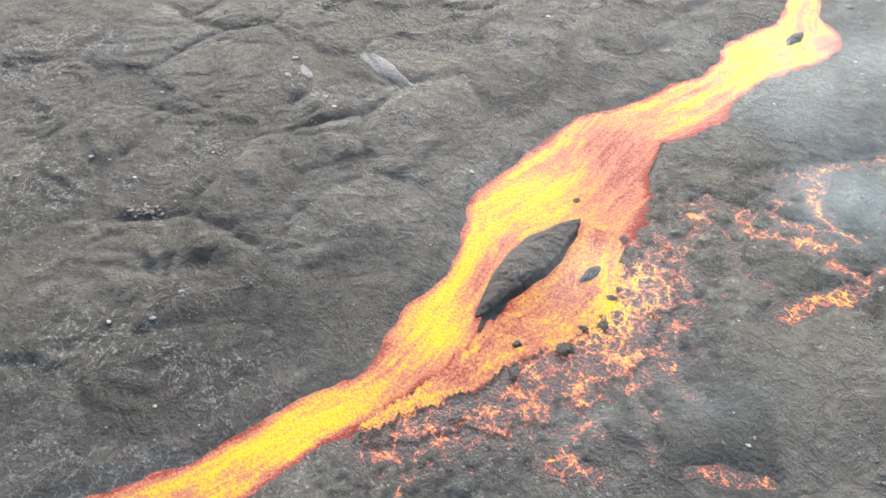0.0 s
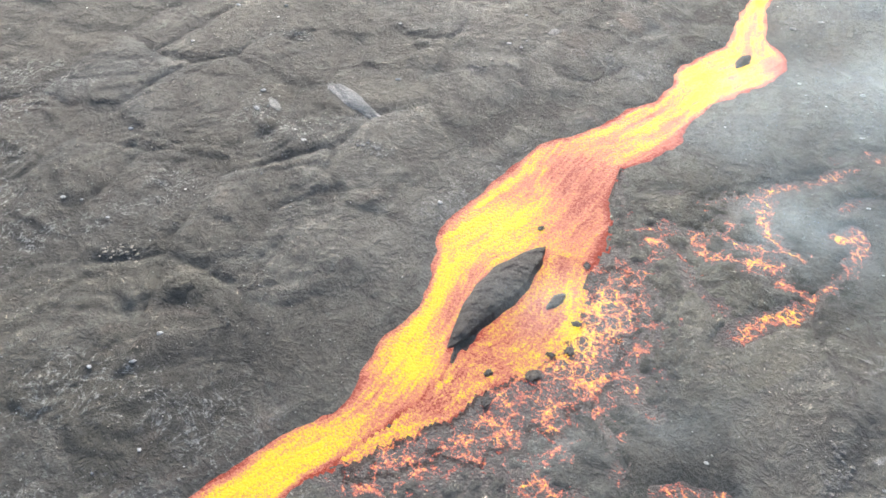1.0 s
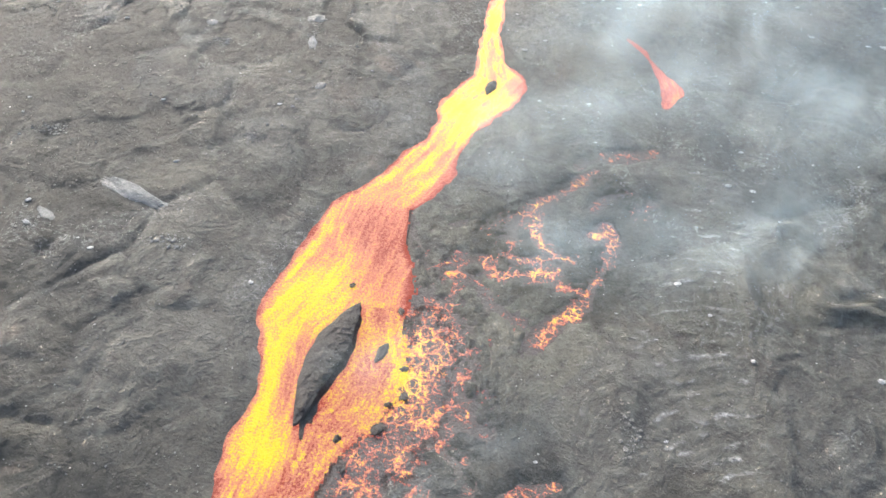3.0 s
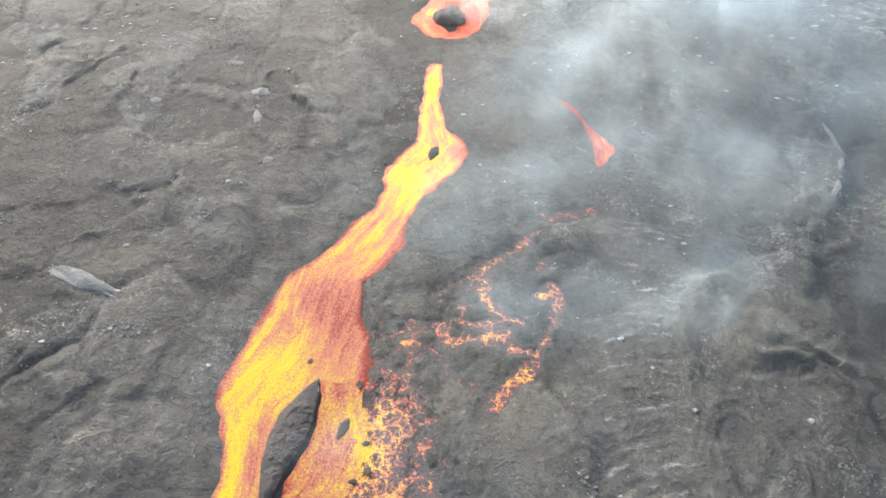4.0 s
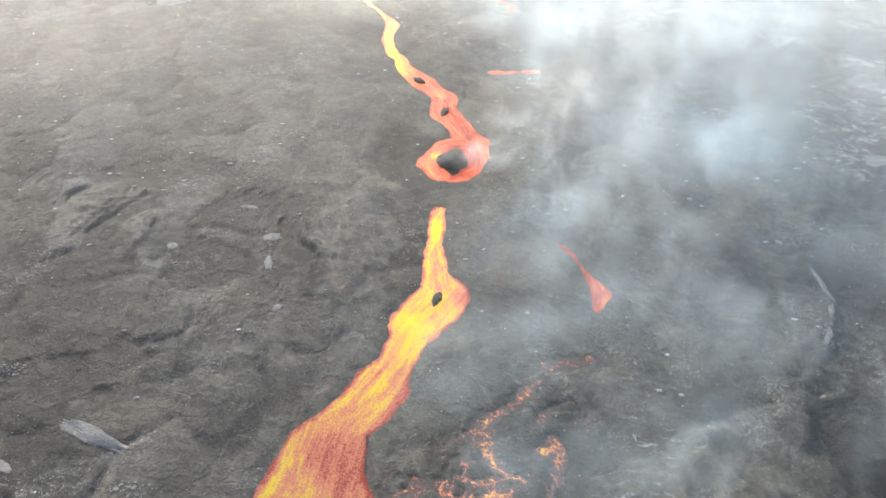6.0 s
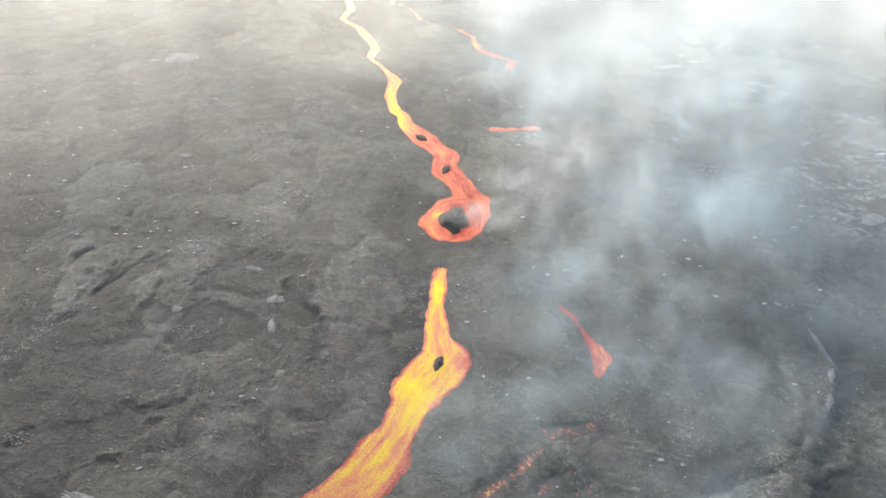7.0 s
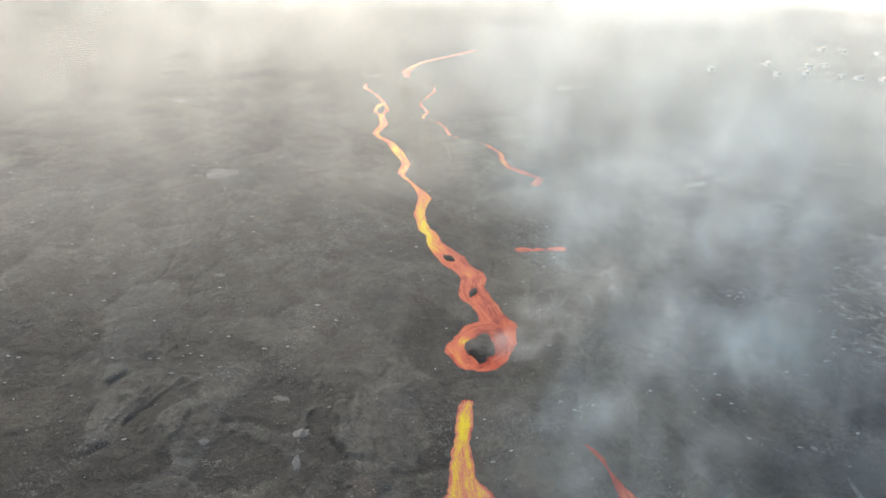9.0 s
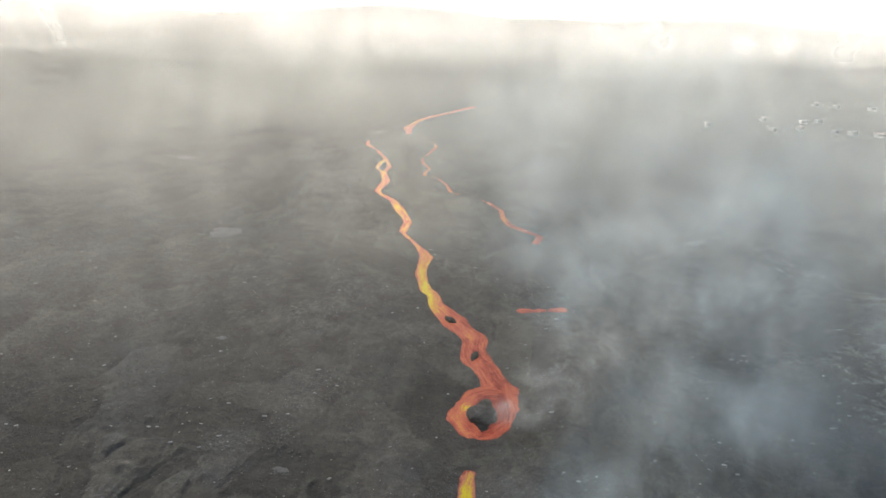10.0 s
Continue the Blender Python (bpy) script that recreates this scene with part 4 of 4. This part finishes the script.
scatter("pale_flecks", 7000, (-130, 140, 12, 280), (0.05, 0.34), SALT, "scattered pale mineral flecks on dark lava", "crust", 10, lambda x, y, i, j, r: r.random() < 0.12 + 1.3 * max(0.0, noise.noise((x * 0.12, y * 0.12, 8))), 0.4, 1.5)
scatter("pale_flecks", 9000, (-150, 120, 85, 330), (0.05, 0.36), SALT, "scattered pale mineral flecks on dark lava", "crust", 12, lambda x, y, i, j, r: r.random() < 0.04 + 1.2 * max(0.0, noise.noise((x * 0.06, y * 0.06, 4))), 0.3, 1.8)
scatter("pale_flecks", 500, (60, 190, 100, 300), (0.12, 0.5), SALT, "pale streaks of weathered crust on the far slope", "crust", 11, lambda x, y, i, j, r: noise.noise((x * 0.03, y * 0.03, 1)) > 0.0, 0.4, 3.0)


# ---- far houses ----
WALL = Nodes("white_render")
WALL = WALL.done(WALL.add("ShaderNodeBsdfPrincipled", Base_Color=WALL.mix(WALL.noise(WALL.place(), 1.5), (0.44, 0.43, 0.42, 1), (0.56, 0.55, 0.53, 1)), Roughness=0.85).outputs[0])
TILE = Nodes("clay_tiles")
TILE = TILE.done(TILE.add("ShaderNodeBsdfPrincipled", Base_Color=TILE.mix(TILE.noise(TILE.place(), 2.0), (0.42, 0.30, 0.24, 1), (0.60, 0.50, 0.42, 1)), Roughness=0.8).outputs[0])
DARK = Nodes("window_glass")
DARK = DARK.done(DARK.add("ShaderNodeBsdfPrincipled", Base_Color=(0.05, 0.06, 0.07, 1), Roughness=0.1).outputs[0])


def box(bm, x0, x1, y0, y1, z0, z1):
    m = Matrix.Translation(((x0 + x1) / 2, (y0 + y1) / 2, (z0 + z1) / 2)) @ Matrix.Diagonal((x1 - x0, y1 - y0, z1 - z0, 1))
    bmesh.ops.create_cube(bm, size=1.0, matrix=m)
    return bm


def house(x, y, turn, length, depth, height, gable):
    base = new("house")
    base.matrix_world = pose(x, y, height_at(x, y) - 0.4, 0, 0, turn)
    tagged(base, "small white rendered house with a " + ("clay tile gable roof" if gable else "flat roof"), "house", "far houses")
    part("wall", box(bmesh.new(), -length / 2, length / 2, -depth / 2, depth / 2, -1.5, height), WALL, base)
    bm = bmesh.new()
    if gable:
        rows = [[bm.verts.new((sx * (length / 2 + 0.3), sy * (depth / 2 + 0.4), height + lift)) for sy, lift in ((-1, 0), (0, depth * 0.22), (1, 0))] for sx in (-1, 1)]
        low = [[bm.verts.new(v.co - Vector((0, 0, 0.2))) for v in r] for r in rows]
        for k in (0, 1):
            bm.faces.new((rows[0][k], rows[1][k], rows[1][k + 1], rows[0][k + 1]))
            bm.faces.new((low[0][k], low[0][k + 1], low[1][k + 1], low[1][k]))
            for r, l in zip(rows, low):
                bm.faces.new((r[k], r[k + 1], l[k + 1], l[k]))
        for k in (0, 2):
            bm.faces.new((rows[0][k], rows[1][k], low[1][k], low[0][k]))
        bmesh.ops.recalc_face_normals(bm, faces=bm.faces)
        part("roof", bm, TILE, base, "clay tile gable roof")
    else:
        part("roof", box(bm, -length / 2 - 0.15, length / 2 + 0.15, -depth / 2 - 0.15, depth / 2 + 0.15, height + 0.01, height + 0.35), WALL, base)
    for k in range(3):
        cx = -length / 3 + k * length / 3
        part("window", box(bmesh.new(), cx - 0.4, cx + 0.4, -depth / 2 - 0.04, -depth / 2 + 0.05, 0.9, 1.7), DARK, base, "dark window")


HOUSES = [(171, 346, 5, 0), (188, 352, 6, 1), (199, 370, 8, 0), (209, 373, 9, 0), (212, 345, 9, 0), (223, 341, 8, 1), (240, 411, 8, 0), (232, 420, 6, 1), (258, 405, 7, 0), (268, 398, 6, 1),
          (225, 333, 10, 0), (178, 374, 5, 1), (203, 346, 6, 0), (139, 352, 4, 0)]
for k, (x, y, length, gable) in enumerate(HOUSES):
    house(x, y, 20 * math.sin(k * 2.3) + 15, length * 0.42, 2.6 + 0.4 * (k % 3), 1.8 + 0.2 * (k % 2), gable)


# ---- smoke and haze ----
def smoke_material(name, colour, thick, size, low, high, seed, foot=True):
    """Thin smoke: scatters daylight both ways, with ragged gaps and edges that thin out."""
    n = Nodes(name)
    uv = n.tree.nodes.new("ShaderNodeUVMap")
    uv.uv_map = "veil"
    split = n.add("ShaderNodeSeparateXYZ", Vector=uv.outputs["UV"])
    shift = n.add("ShaderNodeVectorMath", Vector=n.place())
    shift.operation = "ADD"
    shift.inputs[1].default_value = (seed * 31.7, seed * 11.3, seed * 5.1)
    drawn = n.add("ShaderNodeVectorMath", Vector=shift.outputs[0])
    drawn.operation = "MULTIPLY"
    drawn.inputs[1].default_value = (1.0, 1.0, 0.55)
    cloud = n.noise(drawn.outputs[0], 1.2 / size, 6, 0.60, 1.3)
    wisps = n.noise(drawn.outputs[0], 4.0 / size, 5, 0.62, 1.6)
    body = n.math("MULTIPLY", n.step(cloud, low, high), n.step(wisps, 0.25, 0.72, 0.35, 1.0))
    alpha = n.math("MULTIPLY", n.math("MULTIPLY", body, thick), n.math("MULTIPLY", split.outputs[0], split.outputs[1]))
    alpha = n.math("MINIMUM", alpha, 0.30)
    lit = n.add("ShaderNodeBsdfDiffuse", Color=(*colour, 1))
    back = n.add("ShaderNodeBsdfTranslucent", Color=(*colour, 1))
    both = n.add("ShaderNodeMixShader", Fac=0.9)
    n.tree.links.new(lit.outputs[0], both.inputs[1])
    n.tree.links.new(back.outputs[0], both.inputs[2])
    clear = n.add("ShaderNodeBsdfTransparent")
    mixed = n.add("ShaderNodeMixShader", Fac=alpha)
    n.tree.links.new(clear.outputs[0], mixed.inputs[1])
    n.tree.links.new(both.outputs[0], mixed.inputs[2])
    return n.done(mixed.outputs[0])


def veil(name, grid, fades, material, label):
    """A thin billowing sheet; fades holds how dense it is across and up."""
    rows, cols = grid.shape[:2]
    me = bpy.data.meshes.new(name)
    faces = [(j * cols + i, j * cols + i + 1, (j + 1) * cols + i + 1, (j + 1) * cols + i) for j in range(rows - 1) for i in range(cols - 1)]
    me.from_pydata([tuple(p) for p in grid.reshape(-1, 3)], [], faces)
    layer = me.uv_layers.new(name="veil")
    index = np.array(faces).ravel()
    layer.data.foreach_set("uv", fades.reshape(-1, 2)[index].astype(np.float32).ravel())
    me.polygons.foreach_set("use_smooth", np.ones(len(faces), dtype=bool))
    me.materials.append(material)
    me.update()
    return tagged(new(name, me), label, "smoke", kind="stuff")


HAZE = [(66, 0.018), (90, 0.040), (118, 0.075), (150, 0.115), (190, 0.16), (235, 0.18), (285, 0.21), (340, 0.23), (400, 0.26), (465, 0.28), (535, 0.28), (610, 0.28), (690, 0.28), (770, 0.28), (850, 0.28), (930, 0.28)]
for k, (y, thick) in enumerate(HAZE):
    wide, tall = 70 + y * 1.6, 70 if y < 230 else (50 if y < 600 else 100)
    u, v = np.meshgrid(np.linspace(-1, 1, 61), np.linspace(0, 1, 17))
    x = u * wide
    yy = y + 0.10 * y * rough(x, v * tall, 0.35 * wide, 90 + k, 2) + v * tall * 0.2
    z = base_height(x, yy) - 2 + v * tall
    across = smooth(1 - np.abs(u), 0.0, 0.2)
    up = smooth(v * tall, *((6.0, 24 + 0.05 * y) if y < 440 else (1.0, 9.0))) * (1 - smooth(v, 0.6, 1.0))
    # veils beyond 380 m painted whiter, standing in for bright horizon haze
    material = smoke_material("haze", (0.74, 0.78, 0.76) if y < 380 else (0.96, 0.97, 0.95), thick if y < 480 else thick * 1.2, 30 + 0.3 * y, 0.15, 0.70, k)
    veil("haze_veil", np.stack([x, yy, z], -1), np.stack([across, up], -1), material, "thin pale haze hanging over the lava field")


def puff(x, y, z, wide, tall, turn, lean, colour, thick, size, seed, low=0.08, high=0.78):
    u, v = np.meshgrid(np.linspace(-1, 1, 25), np.linspace(-1, 1, 25))
    px, pz = u * wide, v * tall
    py = 0.25 * wide * (u * u + v * v) + 0.25 * wide * rough(px + seed * 50, pz, 0.6 * wide, 200 + seed, 2)
    m = Matrix.Translation((x, y, z)) @ Euler((radians(-lean), 0, radians(turn))).to_matrix().to_4x4()
    grid = np.stack([px, py, pz], -1).reshape(-1, 3) @ np.array(m.to_3x3()).T + np.array(m.translation)
    r = np.hypot(u, v)
    fall = 1 - smooth(r, 0.10, 0.98)
    over = grid[:, 2] - base_height(grid[:, 0], grid[:, 1])
    foot = smooth(over, 1.5, 4.0 + 0.5 * tall).reshape(25, 25)
    veil("smoke_puff", grid.reshape(25, 25, 3), np.stack([fall, foot], -1), smoke_material("smoke", colour, thick, size, low, high, seed), "thin bluish smoke drifting over the lava field")


BLUE, WHITE = (0.47, 0.61, 0.72), (0.62, 0.70, 0.75)
SMOKE = [
    (31, 64, 16, 18, 18, -10, 25, BLUE, 0.48, 14), (38, 84, 25, 24, 24, 5, 20, BLUE, 0.55, 20), (34, 102, 34, 24, 24, -5, 20, WHITE, 0.35, 20), (25, 120, 37, 18, 18, 8, 15, BLUE, 0.18, 22),
    (50, 98, 28, 30, 22, -12, 25, BLUE, 0.50, 24), (60, 122, 42, 36, 28, 10, 20, BLUE, 0.52, 28), (40, 142, 50, 28, 30, -8, 15, WHITE, 0.27, 26), (27, 170, 54, 18, 30, 5, 10, WHITE, 0.23, 22),
    (78, 152, 54, 46, 34, -10, 20, BLUE, 0.50, 34), (30, 214, 68, 22, 38, 6, 5, WHITE, 0.20, 30), (22, 254, 82, 34, 50, -4, 5, WHITE, 0.12, 40), (90, 232, 82, 64, 50, 8, 10, BLUE, 0.48, 50),
    (10, 104, 24, 9, 5, 0, 20, WHITE, 0.35, 6), (12, 38, 13, 14, 12, 10, 40, BLUE, 0.45, 11), (-4, 22, 9, 11, 8, 5, 45, WHITE, 0.16, 8), (4, 57, 15, 15, 11, -5, 35, BLUE, 0.40, 12),
    (130, 300, 100, 100, 60, 0, 5, BLUE, 0.46, 70), (30, 420, 130, 100, 70, 0, 0, WHITE, 0.12, 80), (-100, 560, 163, 40, 30, 0, 0, (0.92, 0.92, 0.91), 0.5, 45), (-112, 585, 168, 44, 30, 0, 0, (0.92, 0.92, 0.91), 0.5, 45), (-95, 600, 172, 46, 34, 0, 0, (0.92, 0.92, 0.91), 0.5, 50), (-90, 575, 172, 30, 22, 0, 0, (0.92, 0.92, 0.91), 0.5, 40), (64, 120, 30, 16, 10, 0, 20, WHITE, 0.27, 10),
    (44, 62, 17, 22, 16, -8, 30, BLUE, 0.50, 18), (58, 80, 24, 26, 18, -12, 30, BLUE, 0.45, 22), (30, 44, 13, 14, 10, -5, 35, BLUE, 0.36, 12), (20, 76, 20, 17, 12, 0, 30, BLUE, 0.40, 14),
    (24, 50, 15, 14, 12, 0, 35, WHITE, 0.19, 10), (60, 100, 28, 30, 16, 10, 30, BLUE, 0.45, 26), (36, 74, 20, 18, 14, 0, 30, WHITE, 0.28, 14),
    (64, 78, 28, 52, 24, -15, 30, BLUE, 0.30, 60), (70, 120, 42, 62, 30, -5, 25, BLUE, 0.30, 70), (115, 180, 66, 85, 42, 5, 20, BLUE, 0.30, 90), (45, 40, 18, 30, 18, -20, 40, BLUE, 0.26, 40), (22, 66, 18, 22, 16, -5, 30, BLUE, 0.30, 30),
    (16, 62, 17, 18, 14, 0, 30, BLUE, 0.34, 26), (22, 80, 24, 18, 16, 5, 25, BLUE, 0.34, 26), (46, 190, 66, 50, 40, 0, 15, BLUE, 0.26, 80), (80, 260, 86, 80, 50, 0, 10, BLUE, 0.26, 110), (14, 44, 14, 16, 12, 0, 40, BLUE, 0.22, 20),
    (13, 104, 24, 8, 5, 0, 20, WHITE, 0.6, 5), (20, 107, 28, 10, 7, 0, 20, WHITE, 0.55, 6), (29, 110, 33, 13, 9, 5, 20, WHITE, 0.45, 8), (40, 114, 38, 16, 11, 5, 20, WHITE, 0.4, 10),
    (29, 190, 52, 11, 20, 0, 5, WHITE, 0.40, 9), (25, 200, 68, 15, 26, 5, 5, WHITE, 0.36, 10), (36, 205, 74, 16, 30, -5, 5, WHITE, 0.34, 11), (18, 212, 70, 14, 26, 0, 5, WHITE, 0.32, 10),

]
for k, (x, y, z, wide, tall, turn, lean, colour, thick, size) in enumerate(SMOKE):
    # distant puffs are painted paler, standing in for brighter haze and light there
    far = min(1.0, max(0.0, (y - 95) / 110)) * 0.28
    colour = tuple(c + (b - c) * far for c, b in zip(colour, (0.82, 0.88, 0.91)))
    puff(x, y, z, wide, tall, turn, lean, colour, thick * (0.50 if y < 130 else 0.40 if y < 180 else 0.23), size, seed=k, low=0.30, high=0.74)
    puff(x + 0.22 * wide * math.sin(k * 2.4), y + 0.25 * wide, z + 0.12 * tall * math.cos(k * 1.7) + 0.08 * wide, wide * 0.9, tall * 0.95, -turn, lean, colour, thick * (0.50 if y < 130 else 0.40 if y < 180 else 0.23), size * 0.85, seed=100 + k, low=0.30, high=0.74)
# wide even veils under the puffs; past 120 m painted paler for bright distance
EVEN = [(62, 64, 24, 46, 22, -20, 35), (34, 56, 17, 26, 16, -10, 35), (84, 112, 40, 60, 28, -10, 30), (48, 92, 28, 36, 24, 0, 25), (100, 152, 56, 76, 36, -5, 20), (62, 160, 56, 52, 36, 0, 15), (124, 222, 80, 96, 46, 0, 15), (70, 205, 72, 60, 44, 0, 10), (30, 130, 42, 22, 24, 0, 15),
        (6, 42, 13, 24, 13, -10, 40), (-3, 27, 10, 15, 9, 0, 45), (22, 46, 15, 22, 14, -20, 40), (14, 66, 19, 20, 15, -5, 30), (56, 84, 26, 40, 22, -10, 30), (8, 54, 16, 18, 13, 0, 35), (24, 150, 48, 34, 22, 0, 15), (18, 205, 64, 44, 30, 0, 10), (12, 260, 80, 54, 36, 0, 10)]
for k, (x, y, z, wide, tall, turn, lean) in enumerate(EVEN):
    puff(x, y, z, wide, tall, turn, lean, BLUE if y < 120 else (0.58, 0.71, 0.80), 0.19 if y < 180 else 0.09, wide * 1.2, 300 + k, -0.25, 0.60)
for k, (x, y, z, wide, tall) in enumerate([(-12, 160, 46, 34, 20), (-14, 210, 58, 42, 26)]):
    puff(x, y, z, wide, tall, 0, 10, (0.74, 0.76, 0.70), 0.13, wide * 1.2, 340 + k, -0.25, 0.60)
